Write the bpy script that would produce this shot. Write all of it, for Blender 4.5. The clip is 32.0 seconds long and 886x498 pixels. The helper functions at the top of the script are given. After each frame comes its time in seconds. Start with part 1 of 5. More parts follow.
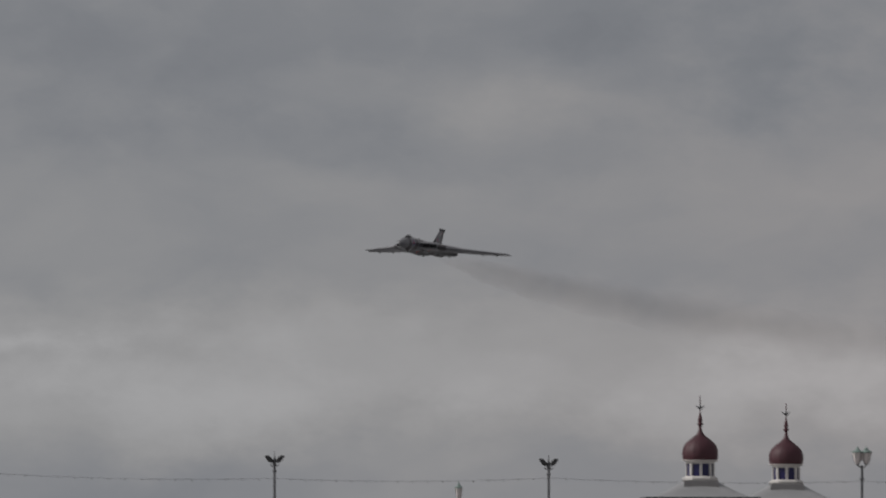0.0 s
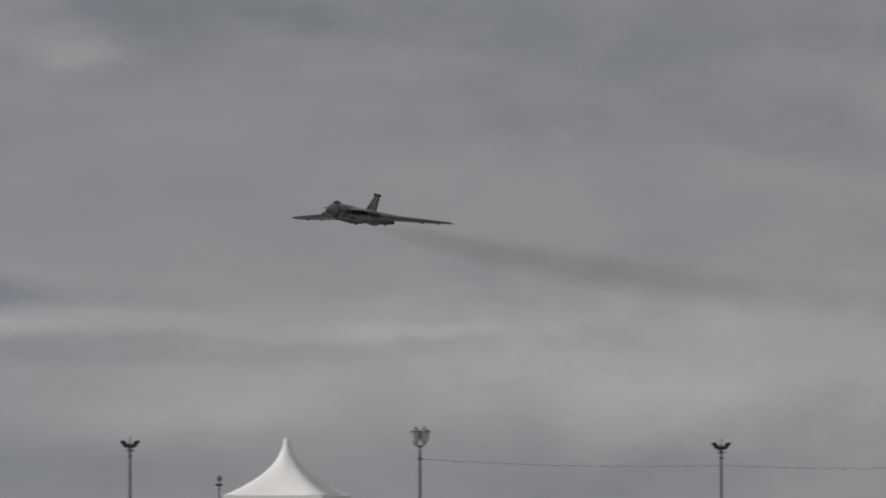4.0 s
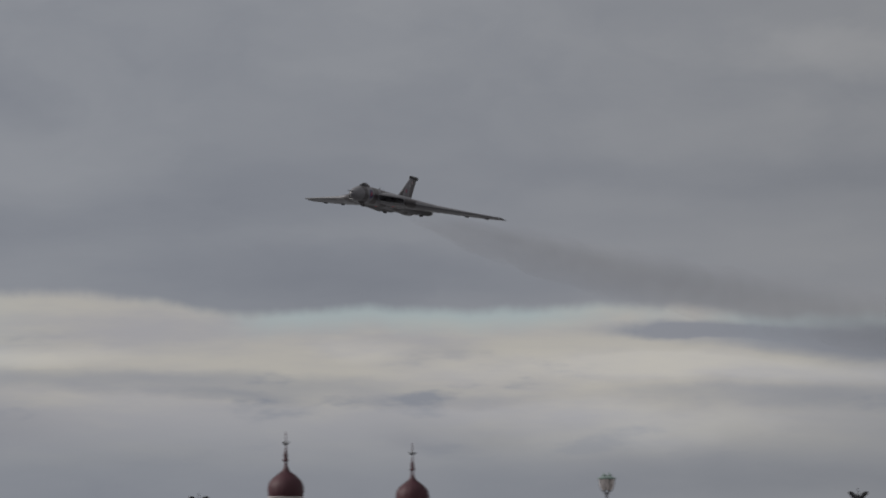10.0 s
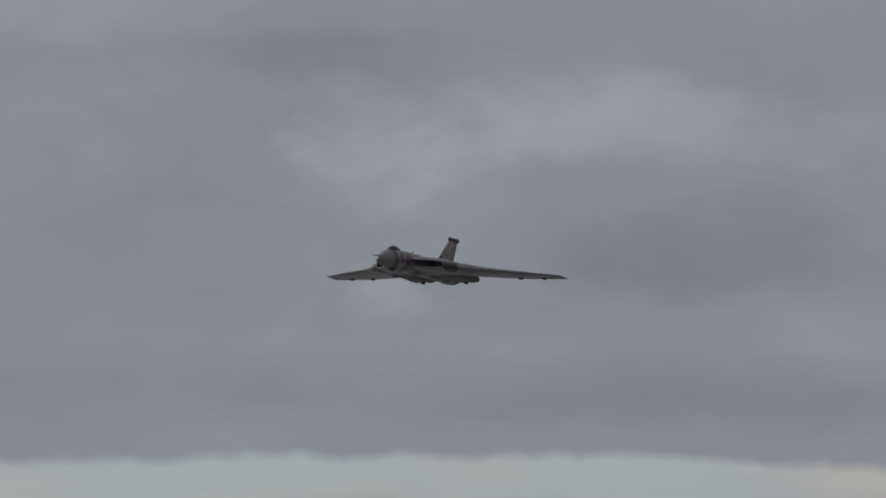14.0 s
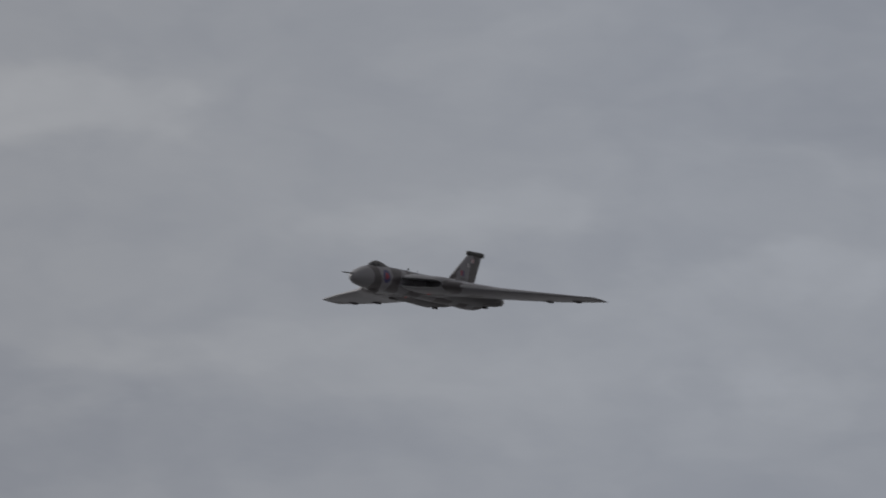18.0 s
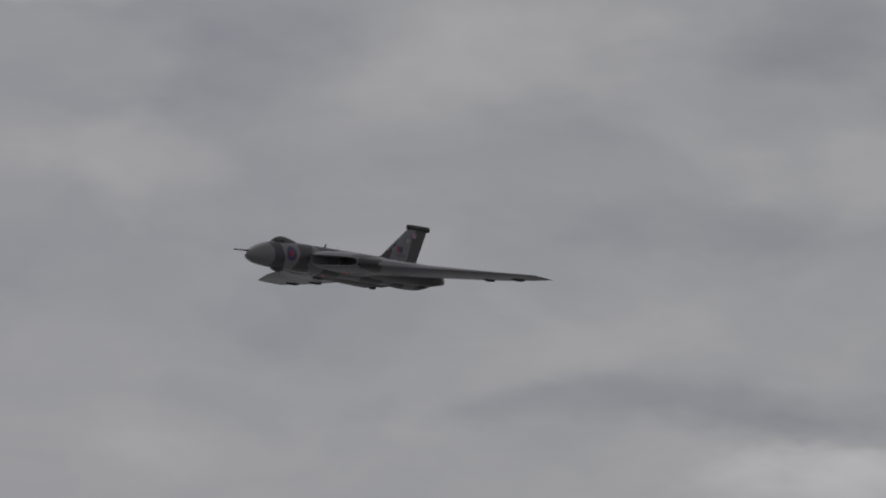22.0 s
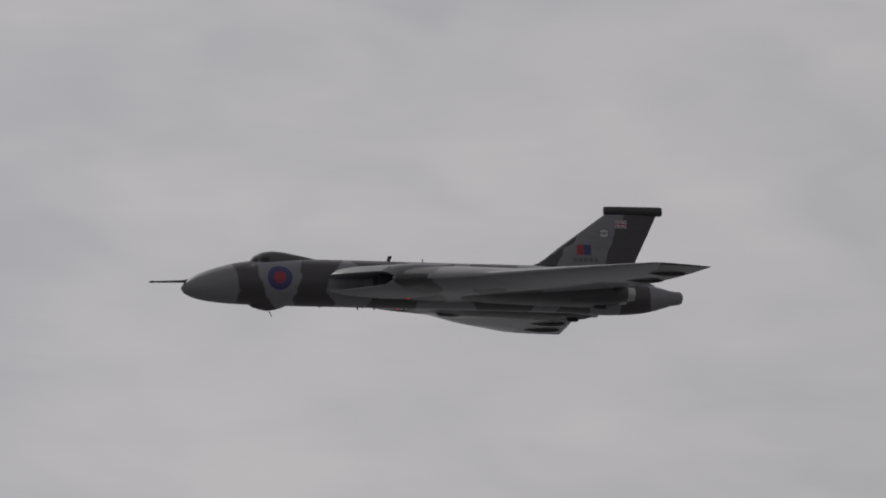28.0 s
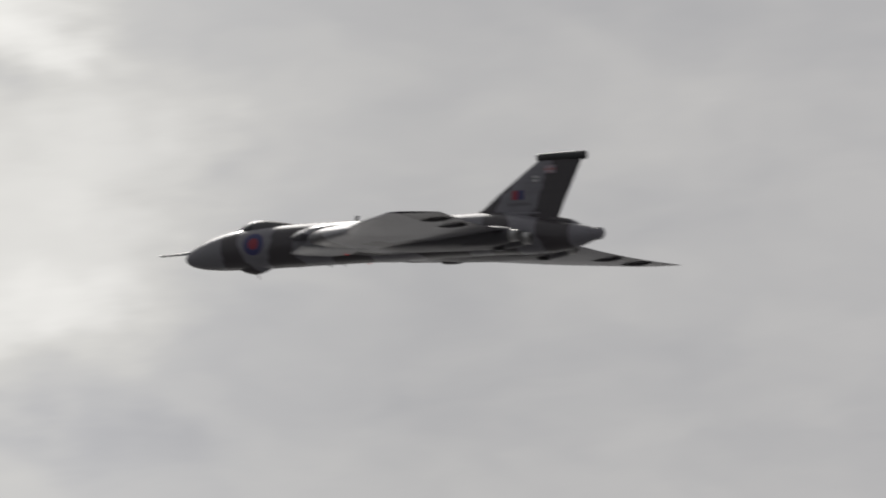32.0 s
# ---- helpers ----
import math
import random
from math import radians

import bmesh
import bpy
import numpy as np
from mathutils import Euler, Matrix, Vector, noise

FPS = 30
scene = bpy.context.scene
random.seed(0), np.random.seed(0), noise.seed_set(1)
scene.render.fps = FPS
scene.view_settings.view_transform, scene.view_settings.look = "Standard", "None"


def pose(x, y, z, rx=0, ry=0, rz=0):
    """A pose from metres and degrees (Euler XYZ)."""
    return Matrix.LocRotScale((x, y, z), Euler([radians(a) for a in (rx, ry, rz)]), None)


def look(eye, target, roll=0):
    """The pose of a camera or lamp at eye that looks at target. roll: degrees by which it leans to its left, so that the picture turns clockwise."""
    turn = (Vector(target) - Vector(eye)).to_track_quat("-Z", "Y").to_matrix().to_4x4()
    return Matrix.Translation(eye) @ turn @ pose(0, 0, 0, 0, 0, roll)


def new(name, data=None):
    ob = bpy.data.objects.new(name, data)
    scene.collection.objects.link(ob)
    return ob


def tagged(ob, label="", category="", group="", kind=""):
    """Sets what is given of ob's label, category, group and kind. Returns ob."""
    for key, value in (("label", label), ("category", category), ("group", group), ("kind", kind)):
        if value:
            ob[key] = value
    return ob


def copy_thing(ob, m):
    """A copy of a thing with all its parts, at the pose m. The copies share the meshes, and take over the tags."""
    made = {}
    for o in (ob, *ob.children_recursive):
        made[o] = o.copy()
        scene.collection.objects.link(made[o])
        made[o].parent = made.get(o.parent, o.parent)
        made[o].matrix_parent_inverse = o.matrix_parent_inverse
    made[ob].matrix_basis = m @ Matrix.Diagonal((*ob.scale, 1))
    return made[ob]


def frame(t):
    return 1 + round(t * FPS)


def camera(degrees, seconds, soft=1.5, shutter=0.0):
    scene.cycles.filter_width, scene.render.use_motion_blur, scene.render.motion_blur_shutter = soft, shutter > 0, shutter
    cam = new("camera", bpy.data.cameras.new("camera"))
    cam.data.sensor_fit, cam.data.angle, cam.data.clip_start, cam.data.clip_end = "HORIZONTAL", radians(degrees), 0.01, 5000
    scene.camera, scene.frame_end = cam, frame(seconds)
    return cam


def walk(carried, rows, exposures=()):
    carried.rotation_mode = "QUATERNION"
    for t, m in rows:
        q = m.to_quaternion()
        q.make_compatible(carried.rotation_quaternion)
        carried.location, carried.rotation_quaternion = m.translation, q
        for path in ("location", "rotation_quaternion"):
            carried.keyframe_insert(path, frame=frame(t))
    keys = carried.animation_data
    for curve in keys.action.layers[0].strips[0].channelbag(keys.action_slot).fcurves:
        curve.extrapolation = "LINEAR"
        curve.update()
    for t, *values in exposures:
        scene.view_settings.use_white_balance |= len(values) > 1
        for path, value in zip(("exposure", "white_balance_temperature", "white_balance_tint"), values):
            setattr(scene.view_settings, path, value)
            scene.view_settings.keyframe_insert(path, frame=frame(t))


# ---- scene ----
LENS = 3.5918
cam = camera(LENS, 32.0, soft=1.8, shutter=0.5)
EYE = 1.8

# seconds, turn to the left and tilt upwards in degrees; the camera stands on the beach
CAMERA_ROWS = [
    (0, 0.000, 1.281), (0.5, 0.197, 1.405), (1, 0.422, 1.368), (1.5, 0.639, 1.295), (2, 0.864, 1.361),
    (2.5, 1.139, 1.316), (3, 1.313, 1.286), (3.5, 1.533, 1.288), (4, 1.811, 1.228), (4.5, 2.248, 1.256),
    (5, 2.566, 1.295), (5.5, 2.861, 1.338), (6, 3.143, 1.377), (6.5, 3.421, 1.405), (7, 3.682, 1.419),
    (7.5, 4.102, 1.421), (8, 4.432, 1.389), (8.5, 4.973, 1.389), (9, 5.211, 1.456), (9.5, 5.546, 1.456),
    (10, 5.853, 1.433), (10.5, 6.327, 1.479), (11, 6.600, 1.570), (11.5, 7.063, 1.644), (12, 7.435, 1.728),
    (12.5, 7.906, 1.871), (13, 8.624, 1.993), (13.5, 8.985, 2.083), (14, 9.417, 2.145), (14.5, 9.917, 2.161),
    (15, 10.437, 2.241), (15.5, 10.989, 2.325), (16, 11.604, 2.414), (16.5, 12.306, 2.503), (17, 13.354, 2.579),
    (17.5, 13.947, 2.740), (18, 15.019, 2.946), (18.5, 15.969, 3.054), (19, 16.748, 3.062), (19.5, 17.754, 3.200),
    (20, 18.798, 3.385), (20.5, 19.890, 3.464), (21, 20.930, 3.504), (21.5, 22.153, 3.611), (22, 23.083, 3.833),
    (22.5, 24.631, 4.042), (23, 26.127, 4.176), (23.5, 27.591, 4.417), (24, 29.582, 4.696), (24.5, 31.346, 4.920),
    (25, 33.446, 4.941), (25.5, 35.823, 5.138), (26, 38.516, 5.681), (26.5, 41.084, 5.694), (27, 44.122, 5.965),
    (27.5, 47.427, 6.266), (28, 50.961, 6.538), (28.5, 54.663, 6.718), (28.75, 56.417, 6.797), (29, 58.282, 6.756), (29.5, 62.197, 6.734),
    (30, 65.620, 6.870), (30.3, 68.340, 6.840), (30.5, 69.764, 6.732), (30.6, 70.479, 6.699), (30.9, 72.804, 6.734),
    (31, 73.830, 6.763), (31.2, 75.400, 6.739), (31.5, 77.037, 6.675), (31.6, 77.785, 6.601), (32, 80.076, 6.357),
]
walk(cam, [(t, pose(0, 0, EYE, 90 + tilt, 0, turn)) for t, turn, tilt in CAMERA_ROWS])

# ------------------------------------------------------------------ node helpers


class Tree:
    """Short hand for building a node tree."""

    def __init__(self, tree):
        self.tree = tree
        tree.nodes.clear()

    def node(self, kind, **values):
        n = self.tree.nodes.new(kind)
        for key, value in values.items():
            setattr(n, key, value)
        return n

    def link(self, value, socket):
        if isinstance(value, bpy.types.NodeSocket):
            self.tree.links.new(value, socket)
        else:
            socket.default_value = value

    def math(self, op, a, b=0.0, c=0.0, clamp=False):
        n = self.node("ShaderNodeMath", operation=op, use_clamp=clamp)
        for value, socket in zip((a, b, c), n.inputs):
            self.link(value, socket)
        return n.outputs[0]

    def add(self, a, b):
        return self.math("ADD", a, b)

    def mul(self, a, b):
        return self.math("MULTIPLY", a, b)

    def step(self, x, low, high, smooth=True):
        n = self.node("ShaderNodeMapRange", interpolation_type="SMOOTHSTEP" if smooth else "LINEAR")
        for value, socket in zip((x, low, high, 0.0, 1.0), n.inputs):
            self.link(value, socket)
        return n.outputs[0]

    def mix(self, f, a, b):
        n = self.node("ShaderNodeMix", data_type="RGBA")
        self.link(f, n.inputs[0])
        for value, socket in ((a, n.inputs[6]), (b, n.inputs[7])):
            self.link((*value, 1) if isinstance(value, tuple) else value, socket)
        return n.outputs[2]

    def xyz(self, x, y, z=0.0):
        n = self.node("ShaderNodeCombineXYZ")
        for value, socket in zip((x, y, z), n.inputs):
            self.link(value, socket)
        return n.outputs[0]

    def noise(self, vector, scale=1.0, detail=4.0, rough=0.5, distortion=0.0):
        n = self.node("ShaderNodeTexNoise")
        self.link(vector, n.inputs["Vector"])
        n.inputs["Scale"].default_value = scale
        n.inputs["Detail"].default_value = detail
        n.inputs["Roughness"].default_value = rough
        n.inputs["Distortion"].default_value = distortion
        return n.outputs["Fac"]

    def ramp(self, x, stops, mode="LINEAR"):
        n = self.node("ShaderNodeValToRGB")
        n.color_ramp.interpolation = mode
        e = n.color_ramp.elements
        while len(e) < len(stops):
            e.new(0.5)
        for element, (place, colour) in zip(e, stops):
            element.position = place
            element.color = (*colour, 1) if isinstance(colour, tuple) else (colour, colour, colour, 1)
        self.link(x, n.inputs[0])
        return n.outputs[0]


# ------------------------------------------------------------------ sky and sun

SUN_TURN, SUN_HEIGHT = 93.3, 36.0     # degrees to the left of the first view, and above the horizon


def build_sky():
    """Overcast over the sea: a cloud deck with banks of lighter and darker cloud, a bright gap low down, a few blue clearings."""
    world = bpy.data.worlds.new("sky")
    world.use_nodes = True
    scene.world = world
    t = Tree(world.node_tree)
    way = t.node("ShaderNodeTexCoord").outputs["Generated"]
    split = t.node("ShaderNodeSeparateXYZ")
    t.link(way, split.inputs[0])
    x, y, z = split.outputs
    u = t.mul(t.math("ARCTAN2", t.mul(x, -1.0), y), 57.29578)      # degrees to the left
    v = t.mul(t.math("ARCSINE", z), 57.29578)                      # degrees above the horizon

    blue = t.node("ShaderNodeTexSky", sky_type="NISHITA", sun_disc=False)
    blue.sun_elevation, blue.sun_rotation = radians(SUN_HEIGHT), radians(-SUN_TURN)
    blue.dust_density, blue.air_density = 0.3, 1.0
    tint = t.node("ShaderNodeVectorMath", operation="MULTIPLY")
    t.link(blue.outputs[0], tint.inputs[0])
    tint.inputs[1].default_value = (0.040, 0.052, 0.080)

    # ragged cloud outlines: the place in the sky is shifted a little, at two sizes
    p = t.xyz(t.mul(u, 0.5), v, 0.0)
    w1 = t.noise(p, 1.6, 2, 0.5)
    w2 = t.noise(t.xyz(t.mul(u, 0.5), v, 7.7), 1.6, 2, 0.5)
    w3 = t.noise(p, 6.0, 4, 0.6)
    w4 = t.noise(t.xyz(t.mul(u, 0.5), v, 4.3), 6.0, 4, 0.6)
    us = t.add(u, t.add(t.mul(t.math("SUBTRACT", w1, 0.5), 0.9), t.mul(t.math("SUBTRACT", w3, 0.5), 0.36)))
    lift = t.math("MULTIPLY_ADD", t.math("MAXIMUM", t.step(v, 1.2, 2.4), t.mul(t.math("SUBTRACT", 1.0, t.step(u, 1.5, 3.5)), 0.7)), 0.65, 0.35)      # flat layers low down, heaped cloud higher up
    vs = t.add(v, t.mul(lift, t.add(t.mul(t.math("SUBTRACT", w2, 0.5), 0.36), t.mul(t.math("SUBTRACT", w4, 0.5), 0.17))))


    def drawn(pu, pv, seed, scale, detail, rough):
        """Cloud noise, drawn out flat low down and rounder higher up."""
        a = t.noise(t.xyz(t.mul(pu, 0.32), pv, seed), scale, detail, rough)
        b = t.noise(t.xyz(t.mul(pu, 0.62), pv, seed + 3.1), scale, detail, rough)
        return t.math("SUBTRACT", t.add(a, t.mul(t.math("SUBTRACT", b, a), t.step(lift, 0.4, 0.9))), 0.5)
    fray = t.mul(drawn(u, v, 2.9, 3.6, 7, 0.6), t.math("MULTIPLY_ADD", lift, 0.7, 0.5))
    spot = t.xyz(us, vs, 0.0)
    BOLD = 1.15
    sums = {"shade": None, "clear": None}

    def soft(bu, bv, wide, high, amount):
        n = t.node("ShaderNodeVectorMath", operation="MULTIPLY_ADD")
        t.link(spot, n.inputs[0])
        n.inputs[1].default_value = (1 / wide, 1 / high, 0)
        n.inputs[2].default_value = (-bu / wide, -bv / high, 0)
        d = t.node("ShaderNodeVectorMath", operation="LENGTH")
        t.link(n.outputs[0], d.inputs[0])
        m = t.node("ShaderNodeMapRange", interpolation_type="SMOOTHSTEP")
        for value, socket in zip((t.add(d.outputs["Value"], fray), 0.18, 1.0, amount * BOLD, 0.0), m.inputs):
            t.link(value, socket)
        return m.outputs[0]

    def bank(bu, bv, wide, high, amount):
        """A bank of cloud, lighter (+) or darker (-) than the deck, at bu, bv degrees."""
        one = soft(bu, bv, wide, high, amount)
        sums["shade"] = one if sums["shade"] is None else t.add(sums["shade"], one)

    def clearing(bu, bv, wide, high, amount):
        one = soft(bu, bv, wide, high, amount)
        sums["clear"] = one if sums["clear"] is None else t.add(sums["clear"], one)

    bank(0.00, 2.15, 4.47, 0.60, -0.13)
    bank(-0.23, 0.80, 4.17, 0.45, +0.18)
    bank(-0.27, 1.88, 0.77, 0.24, +0.14)
    bank(0.99, 0.71, 0.66, 0.33, +0.07)
    bank(-1.64, 0.73, 0.74, 0.24, +0.15)
    bank(-0.20, 0.71, 0.45, 0.18, +0.08)
    bank(0.65, 1.70, 1.79, 0.21, -0.06)
    bank(-1.35, 0.60, 0.95, 0.32, +0.14)
    bank(1.22, 0.34, 1.49, 0.27, -0.06)
    bank(2.12, 0.61, 2.68, 0.33, +0.13)
    bank(3.22, 2.09, 0.45, 0.18, +0.10)
    bank(0.40, 1.95, 0.36, 0.18, +0.09)
    bank(3.38, 0.96, 0.89, 0.07, +0.09)
    bank(1.71, 0.89, 0.74, 0.07, +0.08)
    bank(2.23, 0.94, 2.68, 0.15, +0.06)
    bank(2.92, 0.84, 1.19, 0.12, -0.10)
    bank(2.58, 0.57, 0.60, 0.18, +0.12)
    bank(3.38, 0.31, 1.19, 0.18, -0.10)
    bank(3.96, 2.24, 0.89, 0.18, +0.07)
    bank(3.16, 2.06, 0.24, 0.09, +0.08)
    bank(2.81, 2.24, 0.89, 0.18, -0.08)
    bank(4.56, 1.74, 2.09, 0.12, -0.06)
    bank(3.96, 1.05, 1.25, 0.13, -0.17)
    bank(4.72, 0.95, 1.25, 0.13, +0.12)
    bank(3.66, 0.91, 0.60, 0.07, +0.16)
    bank(2.24, 0.90, 1.19, 0.06, +0.10)
    bank(5.18, 0.73, 0.89, 0.18, +0.15)
    bank(4.58, 0.82, 0.95, 0.10, -0.17)
    bank(4.90, 0.48, 2.09, 0.18, -0.10)
    bank(6.32, 1.31, 2.09, 0.18, -0.10)
    bank(6.78, 0.83, 0.60, 0.04, -0.16)
    bank(5.75, 0.83, 0.74, 0.04, -0.13)
    bank(4.88, 1.09, 0.42, 0.05, -0.14)
    bank(4.12, 1.06, 1.04, 0.15, -0.15)
    bank(4.95, 0.93, 1.49, 0.09, +0.12)
    bank(6.32, 0.64, 2.38, 0.30, +0.10)
    bank(4.38, 2.29, 0.74, 0.18, +0.08)
    bank(7.83, 0.98, 1.04, 0.07, +0.18)
    bank(6.18, 1.02, 0.36, 0.06, +0.12)
    bank(5.08, 0.94, 0.45, 0.07, +0.12)
    bank(6.91, 0.88, 1.79, 0.07, -0.16)
    bank(8.06, 0.70, 1.19, 0.18, -0.12)
    bank(5.65, 0.68, 0.60, 0.12, -0.12)
    bank(4.78, 1.09, 0.80, 0.050, -0.17)
    bank(6.45, 2.42, 0.89, 0.18, +0.02)
    bank(-1.00, 2.05, 1.00, 0.35, -0.09)
    bank(7.60, 1.83, 1.04, 0.21, +0.07)
    bank(8.17, 2.12, 0.89, 0.24, -0.06)
    bank(9.28, 1.59, 3.58, 0.21, -0.09)
    bank(9.67, 2.55, 0.60, 0.27, +0.14)
    bank(8.70, 2.65, 1.04, 0.24, +0.13)
    bank(9.58, 1.97, 0.36, 0.18, +0.16)
    bank(9.85, 2.88, 1.19, 0.18, -0.10)
    bank(7.10, 2.60, 0.60, 0.18, -0.12)
    bank(10.08, 1.04, 0.60, 0.06, -0.30)
    bank(8.43, 2.58, 1.80, 0.28, +0.09)
    bank(9.93, 2.43, 0.60, 0.25, +0.09)
    bank(14.92, 3.02, 0.66, 0.24, +0.10)
    bank(13.55, 2.81, 0.89, 0.18, +0.06)
    bank(13.09, 3.48, 1.49, 0.18, -0.06)
    bank(11.95, 3.25, 0.74, 0.36, -0.06)
    bank(13.55, 1.64, 2.38, 0.18, -0.12)
    bank(13.37, 2.35, 1.04, 0.18, +0.06)
    bank(16.53, 3.49, 0.80, 0.26, +0.14)
    bank(17.83, 2.70, 0.66, 0.11, +0.27)
    bank(17.40, 2.67, 0.36, 0.09, +0.14)
    bank(16.49, 2.54, 0.36, 0.18, +0.06)
    bank(16.03, 2.54, 0.8, 0.15, +0.08)
    bank(18.32, 3.30, 0.60, 0.24, +0.12)
    bank(17.06, 2.49, 1.04, 0.27, -0.10)
    bank(18.09, 2.49, 0.74, 0.18, -0.09)
    bank(16.71, 2.15, 2.68, 0.24, -0.08)
    bank(18.76, 4.24, 2.68, 0.39, +0.09)
    bank(18.99, 2.79, 1.49, 0.13, +0.08)
    bank(18.65, 3.71, 1.49, 0.15, -0.06)
    bank(20.43, 2.72, 0.48, 0.17, +0.13)
    bank(18.53, 4.28, 2.50, 0.40, +0.08)
    bank(21.43, 2.83, 0.85, 0.24, +0.26)
    bank(21.35, 4.13, 1.04, 0.24, +0.12)
    bank(19.64, 4.13, 1.04, 0.39, +0.09)
    bank(19.52, 2.68, 0.60, 0.15, +0.14)
    bank(22.45, 2.66, 0.60, 0.18, +0.10)
    bank(19.87, 3.12, 0.74, 0.24, +0.08)
    bank(22.16, 3.17, 1.49, 0.15, -0.12)
    bank(20.78, 3.14, 0.74, 0.15, -0.10)
    bank(20.55, 4.38, 1.04, 0.18, -0.12)
    bank(22.04, 3.88, 1.19, 0.18, -0.08)
    bank(22.87, 4.59, 1.04, 0.33, +0.11)
    bank(24.47, 4.16, 0.74, 0.27, +0.12)
    bank(22.48, 3.45, 0.77, 0.24, +0.09)
    bank(24.08, 4.64, 0.54, 0.36, -0.09)
    bank(21.56, 4.69, 0.66, 0.30, -0.12)
    bank(23.51, 3.54, 0.74, 0.24, -0.10)
    bank(21.79, 3.06, 0.89, 0.12, -0.09)
    bank(21.56, 2.90, 0.60, 0.15, +0.10)
    bank(26.98, 4.75, 0.80, 0.50, +0.17)
    bank(27.63, 4.85, 0.70, 0.30, +0.17)
    bank(26.37, 4.94, 0.39, 0.18, +0.30)
    bank(25.98, 5.05, 0.27, 0.24, +0.32)
    bank(25.70, 4.93, 0.36, 0.10, +0.36)
    bank(25.11, 5.02, 0.33, 0.13, +0.20)
    bank(24.72, 4.87, 0.36, 0.10, +0.14)
    bank(26.25, 4.69, 0.63, 0.36, -0.16)
    bank(27.79, 4.64, 0.45, 0.16, -0.20)
    bank(24.95, 5.05, 0.74, 0.18, -0.14)
    bank(27.70, 3.86, 0.51, 0.27, -0.16)
    bank(27.47, 3.70, 0.48, 0.18, -0.10)
    bank(26.25, 3.56, 0.66, 0.15, +0.14)
    bank(27.70, 3.49, 0.39, 0.15, +0.14)
    bank(25.45, 3.38, 0.33, 0.15, +0.14)
    bank(27.47, 5.12, 0.60, 0.12, -0.20)
    bank(25.75, 5.14, 0.74, 0.12, -0.20)
    bank(29.55, 4.43, 2.68, 0.39, +0.08)
    bank(31.30, 5.57, 0.50, 0.30, +0.40)
    bank(30.80, 5.36, 0.40, 0.26, -0.14)
    bank(28.40, 5.33, 0.90, 0.20, +0.13)
    bank(31.24, 5.18, 0.60, 0.24, +0.30)
    bank(30.63, 5.00, 0.74, 0.18, +0.26)
    bank(29.89, 5.00, 0.66, 0.15, +0.34)
    bank(28.36, 4.88, 0.63, 0.27, +0.30)
    bank(27.94, 5.00, 0.60, 0.12, +0.28)
    bank(29.20, 5.71, 0.45, 0.07, +0.40)
    bank(29.09, 4.86, 0.74, 0.12, +0.14)
    bank(30.03, 5.41, 1.79, 0.39, -0.17)
    bank(28.73, 5.33, 1.90, 0.33, -0.14)
    bank(31.23, 4.03, 1.00, 0.40, -0.10)
    bank(28.52, 5.25, 1.49, 0.33, -0.08)
    bank(31.24, 4.91, 0.45, 0.15, -0.26)
    bank(28.06, 5.64, 0.89, 0.12, -0.22)
    bank(28.75, 4.70, 0.36, 0.27, -0.18)
    bank(27.99, 4.72, 0.36, 0.21, -0.10)
    bank(28.06, 3.78, 0.74, 0.24, -0.06)
    bank(34.97, 5.15, 1.04, 0.42, +0.28)
    bank(33.45, 5.82, 3.58, 0.51, +0.30)
    bank(33.45, 4.03, 3.87, 0.60, -0.14)
    bank(34.49, 5.54, 0.60, 0.57, +0.40)
    bank(32.38, 5.50, 0.89, 0.74, +0.26)
    bank(32.95, 5.86, 0.36, 0.18, +0.28)
    bank(34.90, 5.20, 0.74, 0.18, +0.18)
    bank(33.76, 5.50, 0.60, 0.45, +0.16)
    bank(35.15, 5.70, 0.33, 0.24, -0.30)
    bank(34.76, 5.52, 0.33, 0.30, -0.30)
    bank(34.15, 5.82, 0.24, 0.18, -0.16)
    bank(31.92, 4.99, 0.77, 0.19, -0.30)
    bank(32.50, 5.11, 0.60, 0.15, -0.18)
    bank(32.84, 5.70, 0.39, 0.12, -0.10)
    bank(32.50, 5.47, 0.18, 0.06, -0.14)
    bank(34.10, 4.53, 1.19, 0.36, -0.12)
    bank(33.64, 4.05, 2.68, 0.27, -0.18)
    bank(38.94, 6.51, 2.68, 0.33, -0.36)
    bank(37.22, 6.35, 0.89, 0.18, -0.16)
    bank(39.63, 6.08, 1.34, 0.27, +0.42)
    bank(38.57, 6.15, 0.95, 0.28, +0.47)
    bank(37.34, 6.03, 1.19, 0.42, +0.50)
    bank(38.62, 5.73, 0.51, 0.19, -0.13)
    bank(38.60, 5.92, 0.74, 0.15, -0.07)
    bank(37.38, 5.27, 1.10, 0.34, -0.22)
    bank(37.53, 5.81, 1.00, 0.22, +0.14)
    bank(37.79, 5.11, 1.19, 0.18, -0.10)
    bank(37.22, 4.88, 0.89, 0.24, +0.06)
    bank(58.29, 7.63, 3.28, 0.51, -0.11)
    bank(56.87, 6.74, 0.89, 1.19, -0.05)
    bank(59.39, 6.05, 2.09, 0.60, +0.10)
    bank(58.20, 6.78, 0.74, 0.27, +0.14)
    bank(58.71, 5.98, 0.54, 0.27, +0.12)
    bank(58.63, 5.98, 1.40, 0.36, +0.06)
    bank(59.74, 6.58, 0.74, 0.45, +0.06)
    bank(59.44, 6.30, 0.74, 0.24, -0.08)
    bank(57.90, 7.20, 0.54, 0.27, -0.09)
    bank(57.10, 7.31, 0.60, 0.45, -0.06)
    bank(65.82, 5.95, 2.09, 0.48, -0.20)
    bank(64.93, 7.48, 1.00, 0.32, +0.10)
